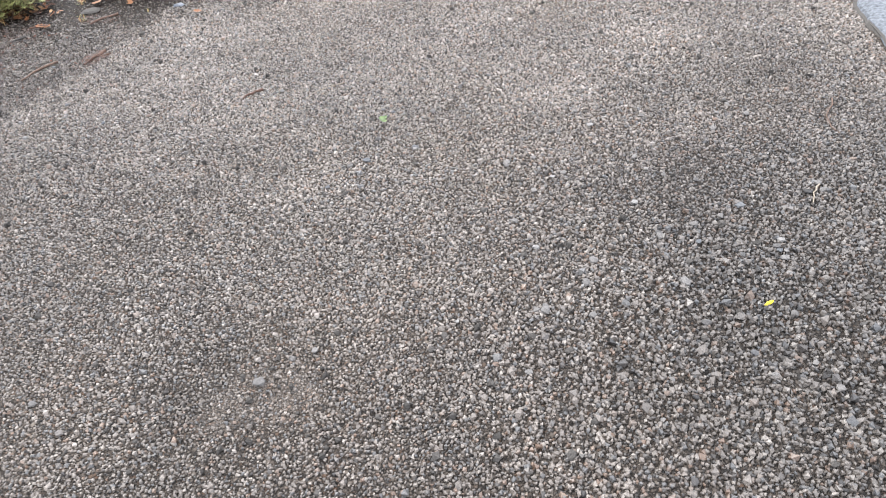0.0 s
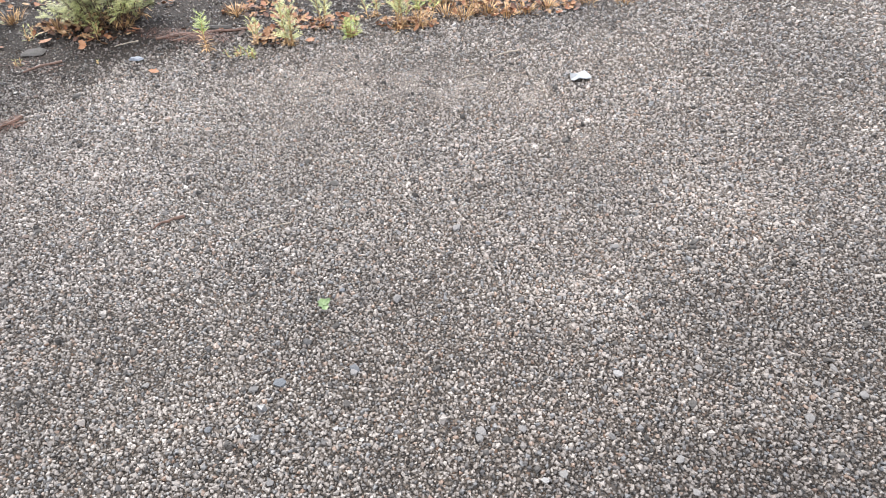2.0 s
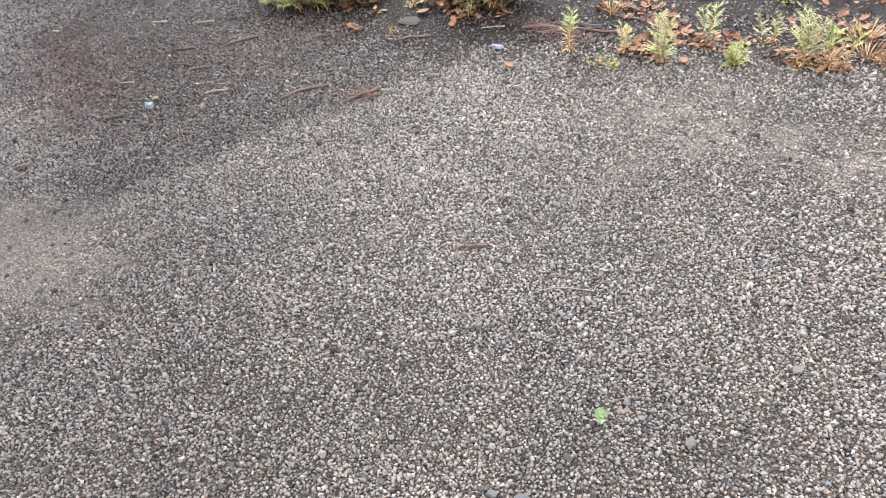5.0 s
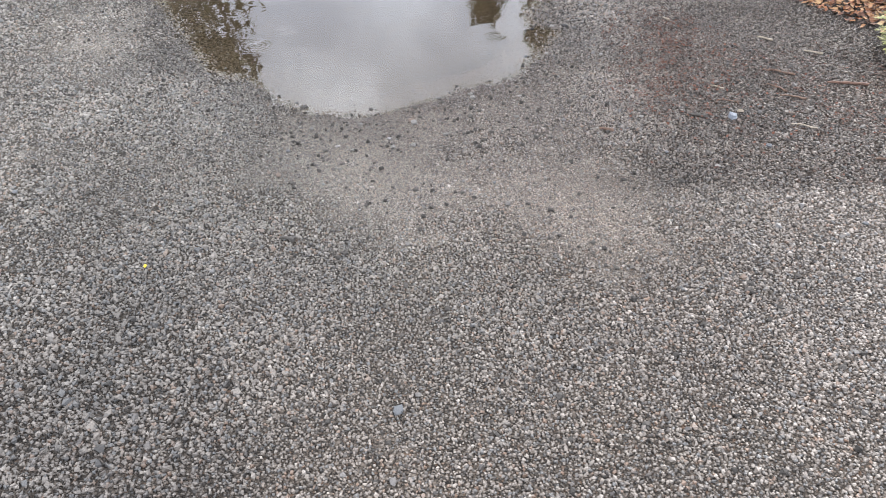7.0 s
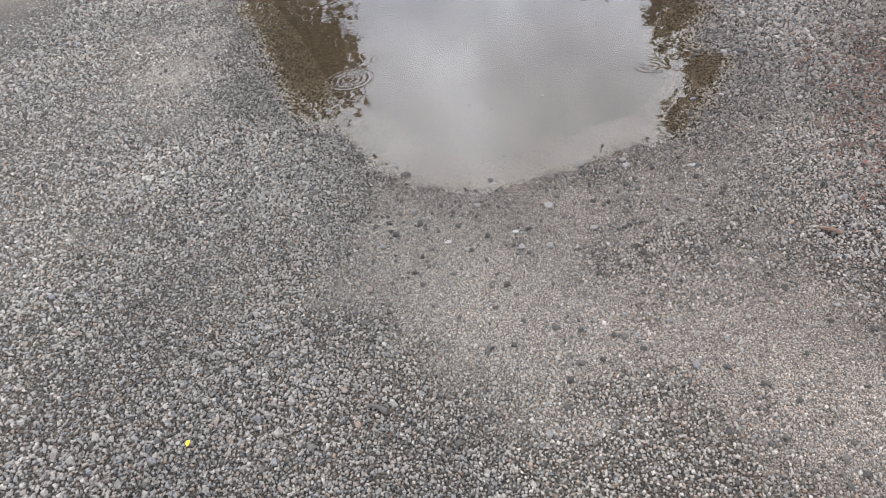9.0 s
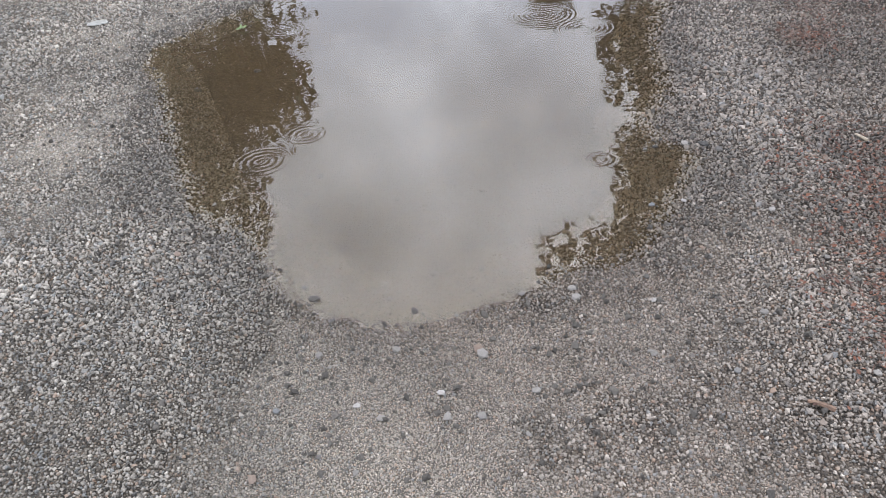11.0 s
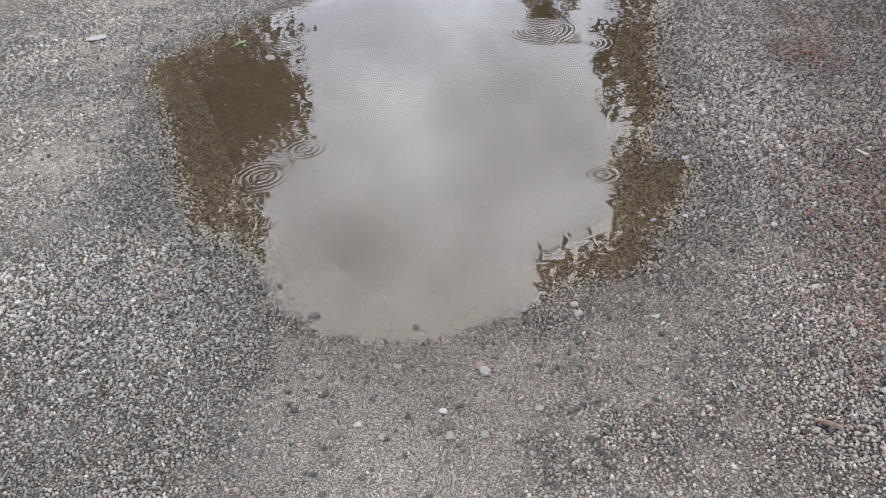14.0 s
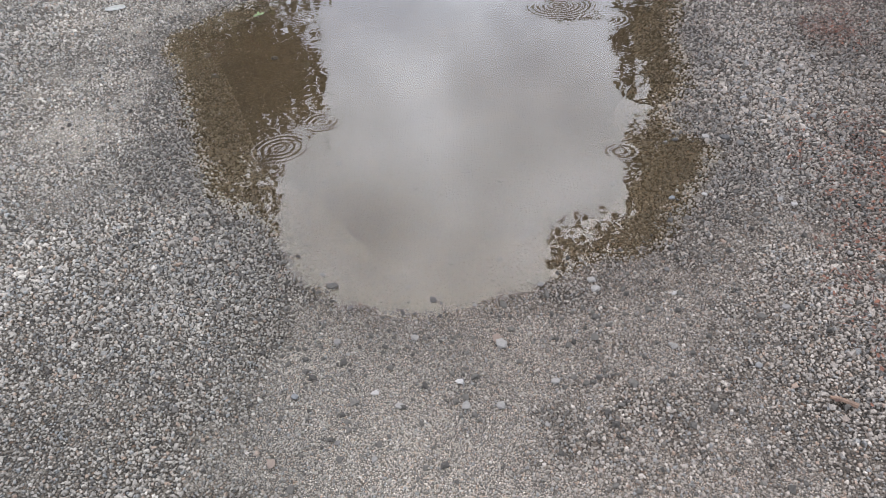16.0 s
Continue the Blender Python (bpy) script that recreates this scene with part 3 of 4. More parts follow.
for x, y, h, n, stems, top, dead, text in [
        (-1.94, 4.28, 0.24, 26, 2, BRIGHT_GREEN, 0.55, "tall thin weed, dry below and pale green at its top"),
        (-1.75, 4.23, 0.06, 8, 3, BRIGHT_GREEN, 0.0, "tiny bright green seedling on the gravel"),
        (-1.68, 4.24, 0.07, 9, 3, BRIGHT_GREEN, 0.0, "tiny bright green seedling on the gravel"),
        (-1.71, 4.38, 0.15, 16, 3, GREEN, 0.3, "small feathery weed with dry lower leaves"),
        (-1.54, 4.40, 0.26, 22, 4, GREEN, 0.15, "upright feathery green weed among dead leaves"),
        (-1.43, 4.60, 0.23, 18, 3, GREEN, 0.35, "leaning green weed, dry at the base"),
        (-1.25, 4.53, 0.11, 13, 9, BRIGHT_GREEN, 0.0, "low spreading bright green weed"),
        (-1.21, 4.79, 0.15, 14, 3, GREEN, 0.3, "small feathery weed at the verge"),
        (-1.03, 4.64, 0.27, 22, 6, GREEN, 0.4, "half dry weed with grey-green tips"),
        (-0.92, 4.68, 0.2, 20, 4, BRIGHT_GREEN, 0.5, "half dry weed with yellow-green tips"),
        (-1.33, 5.29, 0.16, 14, 5, GREEN, 0.0, "fresh green weed beside a fallen branch"),
        (-0.68, 4.88, 0.2, 16, 4, BRIGHT_GREEN, 0.5, "half dry weed with yellow-green tips"),
        (-2.42, 4.06, 0.03, 5, 1, BRIGHT_GREEN, 0.0, "tiny bright green seedling on the gravel"),
        (-2.62, 4.36, 0.12, 10, 3, GREEN, 0.1, "little grey-green weed beside dead leaves"),
        (-2.98, 4.28, 0.1, 8, 2, GREEN, 0.0, "little grey-green weed beside dead leaves"),
        (-2.83, 3.98, 0.05, 6, 2, GREEN, 0.0, "little grey-green weed beside dead leaves")]:
    weed(x, y, 0.88 * h, text, n, random.uniform(0, 360), 0.027, stems, top, dead)


def grass_tuft(x, y, height, blades, label):
    tuft = tagged(empty("grass_tuft", x, y), label, "grass", "dry grass tufts")
    s = Shape()
    for _ in range(blades):
        a = random.uniform(0, 6.28)
        r = random.uniform(0, 0.05)
        s.blade((r * math.cos(a), r * math.sin(a), -0.004), (math.cos(a) * 0.5, math.sin(a) * 0.5, random.uniform(0.3, 1.4)), height * random.uniform(0.5, 1.1), 0.005, 0.6)
    s.put("grass_clump", DRY_GRASS, tuft)
    return tuft


for x, y, h in [(-0.95, 4.72, 0.12), (-0.82, 4.84, 0.12), (-0.72, 4.8, 0.1), (-0.6, 4.88, 0.12), (-0.5, 4.86, 0.1), (-0.4, 4.92, 0.1), (-0.3, 4.99, 0.09), (-0.88, 5.0, 0.16), (-0.62, 5.06, 0.16),
                (-2.9, 4.42, 0.16), (-2.55, 4.5, 0.14), (-3.25, 4.5, 0.14), (-2.0, 4.75, 0.12), (-0.1, 5.08, 0.1), (0.1, 5.1, 0.09)]:
    grass_tuft(x, y, h, 60, "tuft of dry orange-tan grass at the gravel's edge")

litter("leaf_litter", "drift of brown and orange dead leaves on the verge", "leaf litter", DEAD_LEAF,
       [(-5.2, 4.24, 0.95, 0.36, 0.04, 1530), (-4.5, 4.28, 0.5, 0.35, 0.04, 714), (-3.5, 4.22, 0.3, 0.16, 0.03, 187), (-2.75, 4.42, 0.28, 0.12, 0.03, 153), (-1.64, 4.45, 0.1, 0.09, 0.02, 76),
        (-1.68, 5.42, 0.28, 0.12, 0.03, 204), (-0.7, 4.98, 0.5, 0.14, 0.02, 272), (-1.0, 4.68, 0.16, 0.07, 0.01, 68), (-6.3, 4.5, 0.8, 0.4, 0.04, 850), (-3.9, 4.9, 1.3, 0.25, 0.04, 420),
        (-1.86, 4.9, 0.14, 0.08, 0.02, 37), (-1.95, 4.78, 0.14, 0.06, 0.02, 40), (-1.6, 4.62, 0.12, 0.08, 0.02, 50), (-1.7, 4.76, 0.12, 0.06, 0.02, 40), (-1.36, 4.72, 0.1, 0.06, 0.02, 30), (-3.2, 4.1, 0.2, 0.06, 0.01, 14), (-2.6, 4.3, 0.15, 0.06, 0.01, 16), (-1.4, 4.62, 0.1, 0.06, 0.02, 40), (-2.05, 4.45, 0.2, 0.1, 0.0, 10), (-1.69, 5.17, 0.06, 0.05, 0.01, 13), (-0.5, 5.4, 1.2, 0.2, 0.03, 240)], 0.034)
litter("fallen_needles", "scattered red-brown needles and bark crumbs on damp soil", "needles", NEEDLES,
       [(-3.15, 3.53, 0.14, 0.1, 0.0, 40), (-3.15, 3.3, 0.18, 0.12, 0.0, 50), (-2.75, 3.96, 0.15, 0.06, 0.01, 90), (-2.05, 4.40, 0.17, 0.07, 0.015, 420), (-2.44, 3.43, 0.05, 0.03, 0.01, 60),
        (-5.7, 3.25, 0.22, 0.14, 0.01, 120), (-3.62, 2.55, 0.3, 0.22, 0.0, 50), (-4.14, 2.75, 0.5, 0.3, 0.0, 80), (-6.0, 3.75, 0.8, 0.4, 0.01, 500), (-3.4, 2.9, 0.6, 0.4, 0.0, 130), (-4.2, 3.5, 1.0, 0.45, 0.0, 260), (-2.2, 4.42, 0.2, 0.06, 0.01, 260), (-5.75, 3.22, 0.18, 0.12, 0.01, 260), (-6.1, 3.4, 0.3, 0.12, 0.01, 260), (-4.3, 2.95, 0.45, 0.2, 0.0, 200), (-3.6, 2.6, 0.3, 0.25, 0.0, 160), (-3.7, 3.25, 0.3, 0.2, 0.0, 160), (-3.3, 3.75, 0.3, 0.15, 0.0, 120), (-2.45, 3.42, 0.06, 0.1, 0.0, 80)], 0.03, False)

litter("bark_crumbs", "red-brown bark crumbs and leaf scraps strewn over gravel", "bark crumbs", NEEDLES,
       [(-5.7, 3.25, 0.24, 0.15, 0.01, 160), (-3.62, 2.6, 0.35, 0.25, 0.0, 380), (-4.2, 2.85, 0.6, 0.3, 0.0, 1000), (-6.1, 3.75, 0.8, 0.4, 0.01, 350), (-3.3, 3.3, 0.7, 0.5, 0.0, 420), (-3.3, 2.6, 0.5, 0.4, 0.0, 90)], 0.012)


# ---- small things lying about ----
def dead_leaf(x, y, size, turn, label):
    s = Shape()
    s.leaf((0, 0, 0.006), size, 0.0, random.uniform(-0.25, 0.25), 0.3)
    ob = s.put("dead_leaf", DEAD_LEAF)
    ob.matrix_basis = pose(x, y, float(ground_height(x, y)) + 0.009, 0, 0, turn)
    tagged(ob, label, "leaf", "fallen leaves")


for x, y, size in [(-3.05, 3.91, 0.06), (-3.30, 4.08, 0.07), (-3.38, 4.3, 0.09), (-2.85, 4.24, 0.08), (-2.08, 4.0, 0.05), (-1.43, 4.41, 0.06), (-1.67, 4.44, 0.08), (-3.0, 3.9, 0.05), (-2.6, 4.2, 0.05), (-1.8, 4.55, 0.08)]:
    dead_leaf(x, y, size, random.uniform(0, 360), "curled orange-brown dead leaf on damp gravel")


def green_leaf(x, y, size, turn, label="small torn green leaf on gravel", z=None):
    s = Shape()
    s.leaf((0, 0, 0.006), size, 0.0, 0.15, 0.35)
    s.leaf((0.012, 0.006, 0.009), size * 0.7, 1.9, -0.2, 0.4)
    ob = s.put("green_leaf", SAGE)
    ob.matrix_basis = pose(x, y, (float(ground_height(x, y)) + 0.006 if z is None else z) + 0.004, 0, 0, turn)
    tagged(ob, label, "leaf", "fallen leaves")


green_leaf(-0.72, 2.60, 0.042, 40)
green_leaf(-6.74, -0.12, 0.08, 10, "yellow-green leaf floating in the puddle", WATER_Z)


def twig(ax, ay, bx, by, r, mat, label, name="twig", bend=0.08, sides=6):
    s = Shape()
    a, b = Vector((ax, ay, 0)), Vector((bx, by, 0))
    length, n = (b - a).length, 6
    side = Vector((-(b - a).y, (b - a).x, 0)).normalized()
    pts = []
    for i in range(n + 1):
        f = i / n
        p = a.lerp(b, f) + side * length * bend * math.sin(f * math.pi * 1.4) + side * random.uniform(-0.006, 0.006) * (length > 0.1)
        p.z = float(ground_height(p.x, p.y)) + r * 0.7 + 0.007
        pts.append(p)
    s.tube(pts, [r * (0.6 + 0.4 * i / n) * random.uniform(0.85, 1.15) for i in range(n + 1)], sides)
    tagged(s.put(name, mat), label, "twig", "twigs and bark on the ground")


twig(-2.75, 3.20, -2.68, 3.41, 0.007, BARK, "bent brown twig lying on gravel")
twig(-3.49, 3.40, -3.42, 3.57, 0.009, RED_BARK, "red-brown strip of bark on damp gravel", "bark_strip", 0.02)
twig(-3.91, 3.50, -3.84, 3.57, 0.006, PALE_WOOD, "pale splinter of wood on dark gravel", "wood_splinter", 0.02)
twig(-3.12, 3.03, -3.06, 3.12, 0.004, PALE_WOOD, "thin pale twig on gravel")
twig(-3.43, 2.82, -3.39, 2.90, 0.004, BARK, "short dark twig on gravel")
twig(-3.41, 3.12, -3.35, 3.22, 0.005, BARK, "short brown twig on damp gravel")
twig(-3.13, 3.70, -3.09, 3.79, 0.007, DARK_STONE, "short blackened stick on damp gravel")
twig(-2.44, 4.24, -2.36, 4.33, 0.004, PALE_WOOD, "thin grey twig on soil")
twig(-2.16, 4.34, -1.86, 4.56, 0.009, RED_BARK, "broken red-brown stick among needles")
twig(-2.49, 3.39, -2.38, 3.47, 0.005, BARK, "clump of dead brown stem on gravel")
twig(-2.72, 3.9, -2.62, 4.05, 0.008, RED_BARK, "curved red-brown bark beside a flat stone", "bark_strip")
twig(-4.63, 2.97, -4.57, 2.99, 0.007, PALE_WOOD, "white splinter of wood on gravel", "wood_splinter", 0.02)
twig(-1.12, 2.85, -0.98, 2.98, 0.0018, PALE_WOOD, "thin straw on pale gravel", "straw")
twig(0.78, 1.95, 0.82, 2.05, 0.003, PALE_WOOD, "thin pale straw on gravel", "straw", 0.01)
twig(-2.63, 0.76, -2.61, 0.82, 0.009, DARK_STONE, "small black stick on gravel")
twig(0.98, 2.35, 1.02, 2.6, 0.003, BARK, "thin curved twig near the asphalt")
twig(-1.62, 5.29, -1.44, 5.49, 0.012, DARK_STONE, "dark fallen branch on the verge", "branch")
for ax, ay, bx, by, r, mat, text, name in [
        (-2.47, 3.34, -2.43, 3.50, 0.009, RED_BARK, "crumbling red-brown bark at the gravel's edge", "bark_strip"),
        (-3.12, 3.90, -3.00, 3.92, 0.009, RED_BARK, "orange-brown piece of bark on damp soil", "bark_strip"),
        (-3.60, 2.85, -3.55, 2.90, 0.005, PALE_WOOD, "short tan twig on gravel", "twig"),
        (-3.30, 2.62, -3.26, 2.70, 0.009, DARK_STONE, "blackened scrap of wood on damp gravel", "wood_splinter"),
        (-3.72, 3.18, -3.62, 3.30, 0.006, BARK, "thin brown twig on damp gravel", "twig"),
        (-3.55, 3.12, -3.45, 3.18, 0.005, BARK, "thin brown twig on damp gravel", "twig"),
        (-2.26, 4.34, -2.06, 4.47, 0.012, RED_BARK, "broken slab of red-brown bark among needles", "bark_strip"),
        (-2.12, 4.46, -1.93, 4.55, 0.014, DARK_STONE, "dark rotten stick behind a thin weed", "branch"),
        (-0.49, 4.33, -0.38, 4.42, 0.004, PALE_WOOD, "thin pale twig on gravel", "twig"),
        (-0.60, 4.10, -0.52, 4.17, 0.0025, PALE_WOOD, "thin pale straw on gravel", "straw"),
        (-4.17, 3.36, -4.10, 3.42, 0.006, PALE_WOOD, "pale splinter of wood on dark gravel", "wood_splinter"),
        (-3.25, 2.18, -3.22, 2.24, 0.008, BARK, "short brown twig on gravel", "twig"),
        (-1.74, 4.85, -1.62, 4.72, 0.009, RED_BARK, "red-brown bark among dead leaves", "bark_strip")]:
    twig(ax, ay, bx, by, r, mat, text, name, 0.05)
twig(-1.42, 2.86, -1.36, 2.95, 0.006, RED_BARK, "red-brown scrap of bark on pale gravel", "bark_strip")


def flake(name, x, y, rx, ry, h, turn, mat, label, category, sides=9, group="", z=None):
    """A flat, uneven scrap with a little thickness."""
    s = Shape()
    low_r = 0.95 if sides > 12 else 0.62
    rim = [(rx * q * math.cos(a), ry * q * math.sin(a)) for a, q in ((6.283 * (k + random.uniform(-0.3, 0.3) * (sides < 12)) / sides, random.uniform(low_r, 1.1)) for k in range(sides))]
    low = [(u, v, 0) for u, v in rim]
    inset = 0.93 if sides > 12 else 0.72
    top = [(u * inset, v * inset, h * random.uniform(0.6, 1.3)) for u, v in rim]
    s.add(low + top + [(0, 0, h * 1.2)], [(k, (k + 1) % sides, sides + (k + 1) % sides, sides + k) for k in range(sides)] + [(sides + k, sides + (k + 1) % sides, 2 * sides) for k in range(sides)])
    ob = s.put(name, mat)
    ob.matrix_basis = pose(x, y, (float(ground_height(x, y)) + 0.005 if z is None else z) + 0.003, random.uniform(-4, 4), random.uniform(-4, 4), turn)
    return tagged(ob, label, category, group)


def paper_scrap(x, y, size, turn):
    s = Shape()
    pts = [((u - 1.5) * size / 3 * random.uniform(0.9, 1.1), (v - 1.5) * size / 3.4 * random.uniform(0.9, 1.1), random.uniform(0.002, 0.026)) for u in range(4) for v in range(4)]
    s.add(pts + [(p[0], p[1], p[2] - 0.002) for p in pts], [(u * 4 + v, u * 4 + v + 4, u * 4 + v + 5, u * 4 + v + 1) for u in range(3) for v in range(3)])
    s.f += [tuple(16 + k for k in reversed(f)) for f in list(s.f)]
    ob = s.put("paper_scrap", PAPER)
    ob.matrix_basis = pose(x, y, float(ground_height(x, y)) + 0.004, 0, 0, turn)
    tagged(ob, "crumpled white scrap of paper on gravel", "litter")


paper_scrap(-0.08, 4.17, 0.085, 28)
flake("plastic_lid", -7.11, -1.26, 0.06, 0.075, 0.008, 0, LID, "flat round whitish lid lying on gravel", "litter", 16)
flake("flat_stone", -2.83, 4.13, 0.075, 0.06, 0.008, 10, DARK_STONE, "flat dark grey stone on damp soil", "stone")
flake("stone_chip", -3.24, 2.81, 0.028, 0.022, 0.016, 30, SLATE, "blue-grey stone chip on damp gravel", "stone", 6)
flake("stone_chip", -3.29, 2.87, 0.02, 0.013, 0.01, 70, PALE_WOOD, "tan stone chip on damp gravel", "stone", 6)
flake("stone_chip", -2.25, 4.12, 0.04, 0.022, 0.01, 15, SLATE, "pale grey stone flake on damp soil", "stone", 7)
flake("yellow_leaf", -2.54, 0.27, 0.013, 0.008, 0.004, 0, YELLOW, "tiny yellow leaf on gravel", "leaf", 6, "fallen leaves")
flake("yellow_leaf", 0.54, 1.51, 0.02, 0.006, 0.004, 30, YELLOW, "narrow yellow leaf on gravel", "leaf", 6, "fallen leaves")


# ---- trees, mirrored in the puddle ----
def tree(x, y, height, crown_low, radius, leaves, seed, label, limbs=70):
    random.seed(seed)
    t = tagged(empty("tree", x, y, 0.0), label, "tree", "trees beyond the yard")
    trunk, crown = Shape(), Shape()
    trunk.tube([(0, 0, -0.1), (0.05, 0.03, height * 0.3), (-0.05, 0.1, height * 0.65), (0, 0, height * 0.93)], [height * 0.03, height * 0.023, height * 0.014, height * 0.004], 9)
    clumps = []
    for i in range(limbs):
        a, q = i * 2.4, math.sqrt((i + 0.5) / limbs)
        f = random.uniform(0, 1)
        z = crown_low + (height - crown_low) * f
        r = radius * q * math.sqrt(max(0.08, 1 - (1.75 * f - 0.75) ** 2)) * random.uniform(0.8, 1.15)
        tip = Vector((r * math.cos(a), r * math.sin(a), z))
        fork = Vector((0, 0, max(height * 0.2, z - r * 0.7 - 0.3)))
        trunk.tube([fork, fork.lerp(tip, 0.5) + Vector((0, 0, -0.1)), tip], [height * 0.009, height * 0.005, height * 0.002], 5)
        clumps.append((tip, radius * random.uniform(0.15, 0.25)))
    for _ in range(leaves):
        c, size = random.choice(clumps)
        p = c + Vector((random.uniform(-1.1, 1.1), random.uniform(-1.1, 1.1), random.uniform(-1, 1))) * size
        b = random.uniform(0, 6.28)
        crown.blade(p, (math.cos(b), math.sin(b), random.uniform(-0.8, 0.6)), random.uniform(0.17, 0.33), random.uniform(0.12, 0.2), 0.5)
    trunk.put("trunk", BARK, t, True)
    crown.put("crown", TREE_LEAF, t)


def bearing(az, far):
    return -2.0 - far * math.cos(radians(az)), 1.3 + far * math.sin(radians(az))


tree(*bearing(-26.2, 21), 10.6, 0.3, 4.9, 32000, 11, "broad leafy green tree with a low crown")
tree(*bearing(-25.3, 22.5), 8.0, 0.0, 4.7, 14000, 16, "shrubby green tree with foliage down to the ground")
tree(*bearing(-41, 20), 11.0, 1.0, 4.8, 6000, 12, "broad leafy green tree with a low crown")
tree(*bearing(25.2, 18), 12.0, 4.0, 4.2, 26000, 13, "tall leafy tree beside the yard")
tree(*bearing(26.6, 12), 13.0, 6.6, 3.7, 18000, 14, "tall tree with a high spreading crown")
tree(*bearing(8, 32), 9.6, 2.0, 1.5, 6000, 15, "slim pointed tree standing farther off")


# ---- stones, the nearest ones singly ----
def stone_mesh(seed, mat):
    rnd = random.Random(seed)
    bm = bmesh.new()
    bmesh.ops.create_icosphere(bm, subdivisions=1, radius=1.0)
    flat = rnd.uniform(0.45, 0.7)
    for v in bm.verts:
        v.co *= rnd.uniform(0.72, 1.15)
        v.co.z *= flat
        v.co.x *= 1.25
    me = bpy.data.meshes.new("stone")
    bm.to_mesh(me)
    bm.free()
    me.materials.append(mat)
    return me


random.seed(9)
meshes, dark = [stone_mesh(i, STONE) for i in range(14)], [stone_mesh(50 + i, DARK_STONE) for i in range(4)]


def stone(x, y, r, me):
    ob = new("stone", me)
    ob.parent = ground
    ob.matrix_basis = pose(x, y, float(ground_height(x, y)) + r * 0.22 + 0.004, random.uniform(-12, 12), random.uniform(-12, 12), random.uniform(0, 360)) @ Matrix.Scale(r, 4)


for x, y, r in [(-3.85, 0.77, 0.03), (-3.75, 1.12, 0.022), (-3.70, 1.35, 0.022), (-4.18, -0.95, 0.03), (-4.23, -0.86, 0.028), (-1.82, 2.79, 0.02), (-1.05, 3.34, 0.02), (-0.9, 3.22, 0.026), (-2.31, 3.72, 0.03), (-0.78, 2.62, 0.014), (-2.89, 1.3, 0.016), (-0.1, 3.63, 0.03), (-3.32, 1.22, 0.018), (-3.17, 0.99, 0.016), (-3.32, 0.39, 0.018), (-2.24, 1.96, 0.014)]:
    stone(x, y, 0.64 * r, random.choice(dark))
for x, y, r in [(-3.54, 1.32, 0.022), (-4.67, 2.35, 0.026), (-4.7, 2.28, 0.02), (-4.62, 2.4, 0.02), (-6.13, -0.31, 0.03), (-5.79, -0.17, 0.03), (-6.09, 0.11, 0.025), (-4.59, 0.63, 0.018), (-0.85, 1.23, 0.02), (-0.07, 1.49, 0.018), (0.08, 1.70, 0.018), (0.33, 1.60, 0.02), (0.36, 1.44, 0.017), (0.40, 1.87, 0.016), (-4.15, 2.44, 0.016), (-3.75, 1.65, 0.02), (-1.72, 1.18, 0.02), (-0.41, 3.03, 0.018), (0.29, 1.81, 0.018), (0.56, 1.96, 0.02), (0.62, 1.75, 0.014), (0.64, 1.78, 0.014), (0.05, 1.60, 0.02), (0.49, 1.91, 0.014), (-0.1, 2.07, 0.014), (-0.56, 2.38, 0.014), (-0.86, 2.14, 0.013),
                (0.06, 1.47, 0.014), (0.63, 1.7, 0.015), (-0.74, 2.31, 0.02), (-0.8, 2.28, 0.015), (-0.56, 2.39, 0.017), (-0.52, 2.67, 0.018), (-0.72, 2.46, 0.015), (-3.52, 1.33, 0.022), (-3.29, 1.22, 0.018)]:
    stone(x, y, 0.85 * r, random.choice(meshes))
for i in range(245):
    if i % 3 == 0:
        x, y = random.uniform(-0.2, 1.2), random.uniform(1.0, 2.6)
    elif i % 3 == 1:
        x, y = random.uniform(-4.8, -2.9), random.uniform(-0.6, 3.0)
    else:
        x, y = random.uniform(-3.4, 0.3), random.uniform(0.6, 3.6)
    stone(x, y, random.uniform(0.006, 0.012) * (1.2 if i % 3 < 2 else 1), random.choice(meshes if random.random() < 0.85 else dark))


# ---- loose gravel ----
def build_gravel():
    rnd = np.random.default_rng(4)
    gap = 0.0089
    x, y = [a.ravel() for a in np.meshgrid(np.arange(-9.4, 1.75, gap), np.arange(-2.8, 5.3, gap))]
    n = len(x)
    x = x + gap * (rnd.uniform(-0.42, 0.42, n) + 0.5 * (np.round((y + 2.8) / gap) % 2))
    y = y + gap * rnd.uniform(-0.42, 0.42, n)
    wide, coarse, fines, d = stone_gap(x, y), coarse_share(x, y), masks(x, y)[3], shore_distance(x, y)
    keep = rnd.random(n) < 0.88 * loose_share(x, y) * wide ** -2 * (1 - 0.35 * coarse) * (1 - 0.3 * fines) * np.where(d > 0.28, 0.008, 1.0) * (1 - 0.6 * step(y - verge_line(x), 0.15, 0.6) * step(y, 3.7, 4.1))
    keep &= (x < road_edge(y) - 0.015) & (y < np.maximum(verge_line(x) + 0.7, 5.1))
    r = (0.0034 + 0.0042 * rnd.random(n) ** 1.7) * wide ** 0.62 * (1 + 0.3 * coarse) * (1 - 0.4 * fines)
    r = np.where(rnd.random(n) < 0.012 + 0.03 * coarse, r * 1.7, r)
    stone_heap("gravel", "loose crushed grey and beige gravel stones", x[keep], y[keep], r[keep], GRAVEL, rnd)


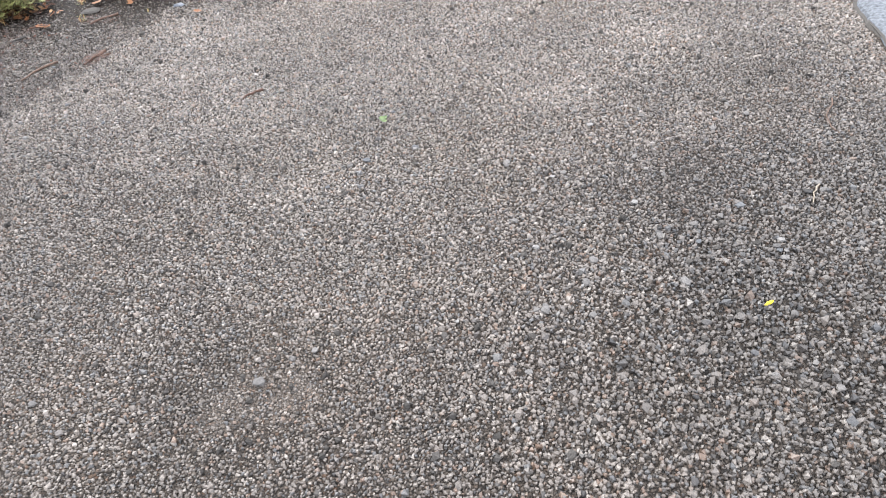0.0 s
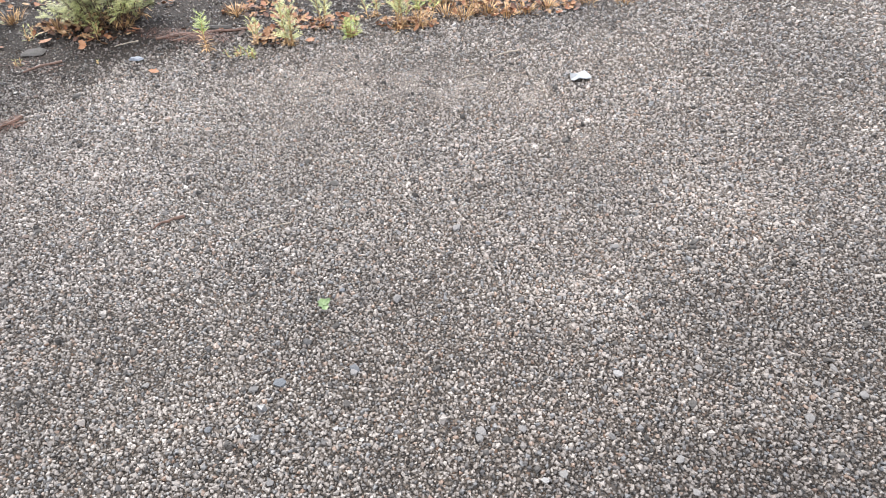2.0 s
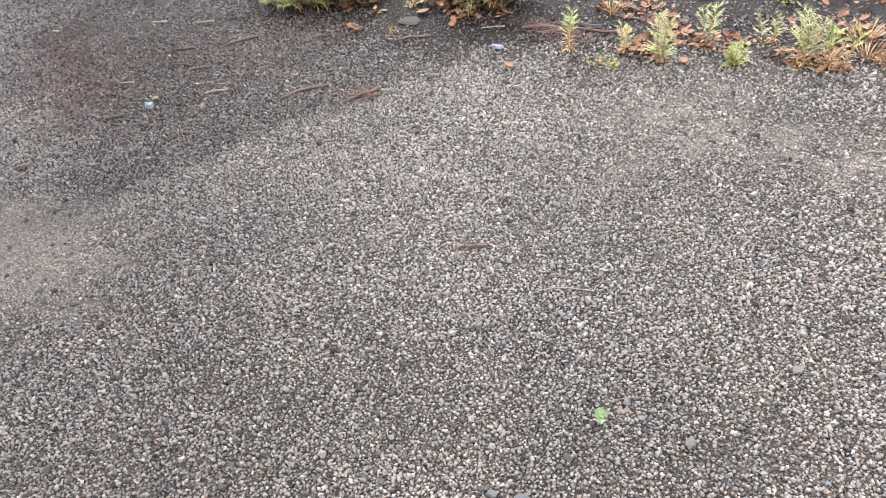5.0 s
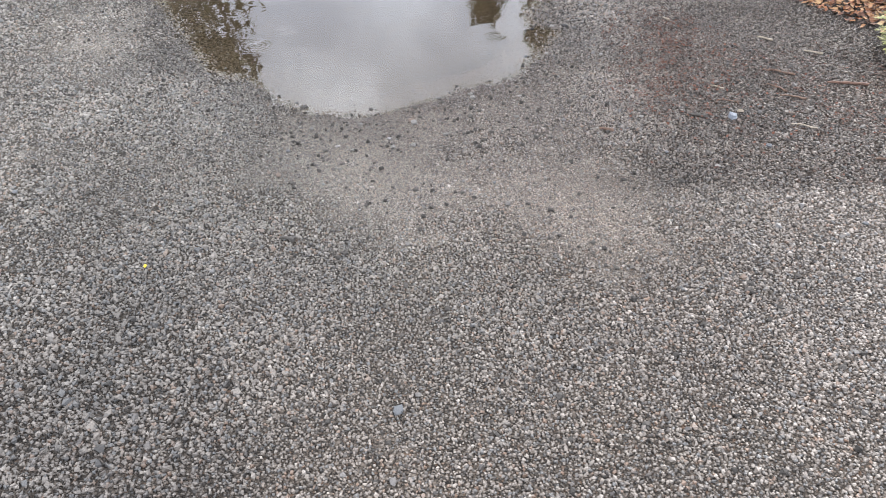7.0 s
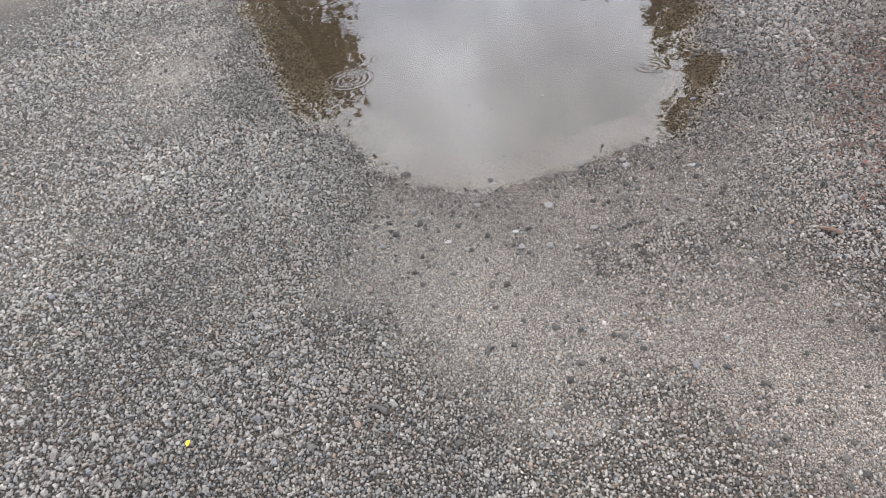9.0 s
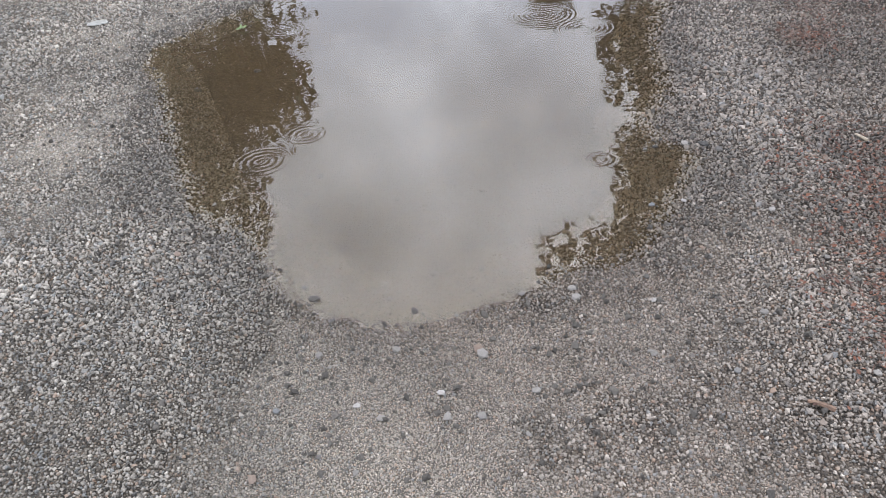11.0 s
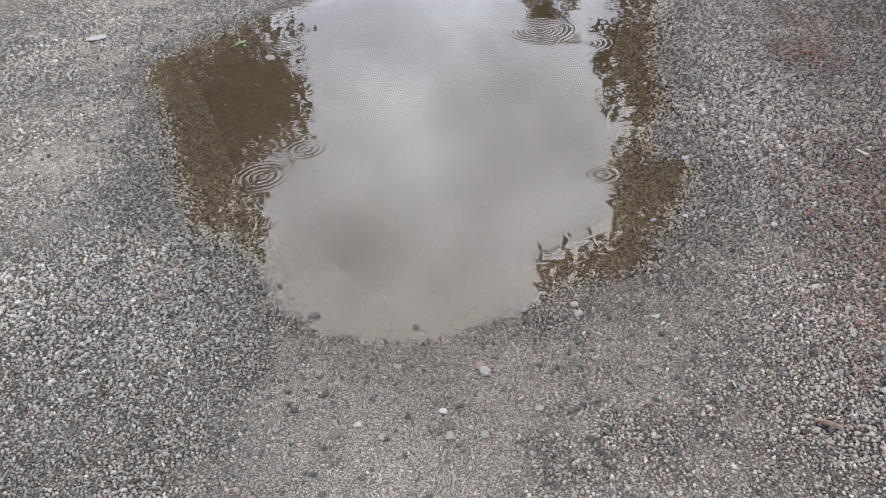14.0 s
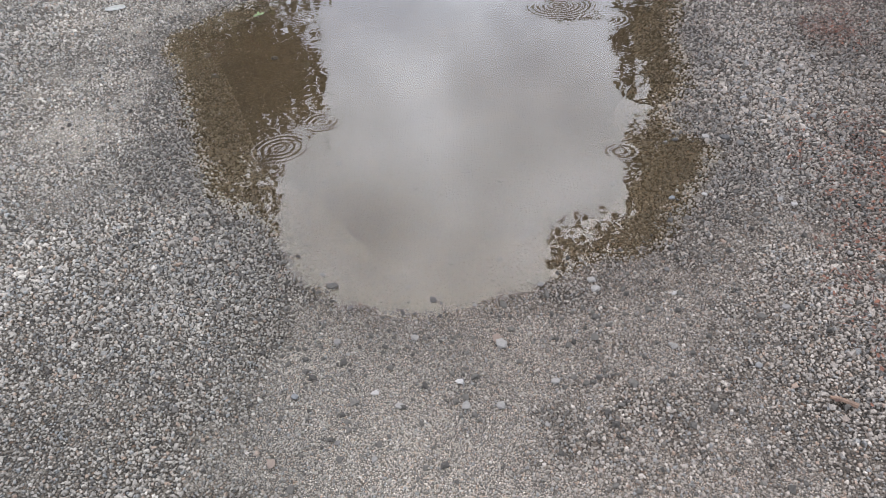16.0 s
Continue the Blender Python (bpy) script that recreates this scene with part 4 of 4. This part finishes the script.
def build_dark_gravel():
    """Coarser dark wet stones strewn over the yard, thicker along the puddle's edge."""
    rnd = np.random.default_rng(9)
    n = 15000
    x, y = rnd.uniform(-7.5, 1.3, n), rnd.uniform(-1.6, 4.4, n)
    shore = np.exp(-((shore_distance(x, y) + 0.12) / 0.28) ** 2)
    clump = rough(x, y, 0.16, 41)
    keep = (rnd.random(n) < 0.2 + 0.7 * shore + 0.3 * clump + 0.25 * spot(x, y, -3.1, 1.3, 0.7, 0.9)) & (loose_share(x, y) > 0.3) & (y < verge_line(x) + 0.8) & (shore_distance(x, y) < 0.08)
    x, y = x[keep], y[keep]
    stone_heap("dark_gravel", "dark wet stones strewn over paler gravel", x, y, 0.005 + 0.008 * rnd.random(len(x)) ** 2.5, DARK_STONE, rnd, 0.003)


def stone_heap(name, label, x, y, r, mat, rnd, lift=0.0):
    """Angular stones with steep sides and a sloping top, three corners below and three above."""
    n, k = len(x), 3
    g = ground_height(x, y) + lift
    turn = rnd.uniform(0, 6.283, n)[:, None]
    long_way, squash = rnd.uniform(0, 6.283, n)[:, None], rnd.uniform(0.6, 1.0, n)[:, None]
    tall, lean, lean_way = r * rnd.uniform(0.5, 1.15, n), rnd.uniform(0, 0.5, n)[:, None], rnd.uniform(0, 6.283, n)[:, None]
    rings = []
    for shift, size, up in ((0.0, 1.2, -0.3), (1.047, 0.92, 1.0)):
        ang = turn + shift + np.arange(k)[None] * (6.283 / k) + rnd.uniform(-0.4, 0.4, (n, k))
        rad = size * r[:, None] * rnd.uniform(0.82, 1.18, (n, k))
        u, v = rad * np.cos(ang), rad * np.sin(ang) * squash
        z = up * tall[:, None] * rnd.uniform(0.85, 1.15, (n, k)) + (up > 0) * rad * lean * np.cos(ang - lean_way)
        px, py = u * np.cos(long_way) - v * np.sin(long_way), u * np.sin(long_way) + v * np.cos(long_way)
        rings.append(np.stack([x[:, None] + px, y[:, None] + py, g[:, None] + z], -1))
    co = np.concatenate(rings, 1)
    base = (np.arange(n) * 2 * k)[:, None]
    j = np.arange(k)
    low, top = j, k + j
    sides = np.concatenate([np.stack([low, np.roll(low, -1), top], -1), np.stack([np.roll(low, -1), np.roll(top, -1), top], -1)]).ravel()
    loops = np.concatenate([base + sides[None], base + top[None]], 1).ravel()
    counts = np.tile(np.array([3] * 2 * k + [k]), n)
    me = quick_mesh(name, co.reshape(-1, 3), counts, loops, mat, False)
    for key, value in zip(MASKS, masks(x, y)):
        me.attributes.new(key, "FLOAT", "POINT").data.foreach_set("value", np.repeat(value, 2 * k).astype(np.float32))
    ob = tagged(new(name, me), label, kind="stuff")
    ob.parent = ground


build_gravel()
build_dark_gravel()
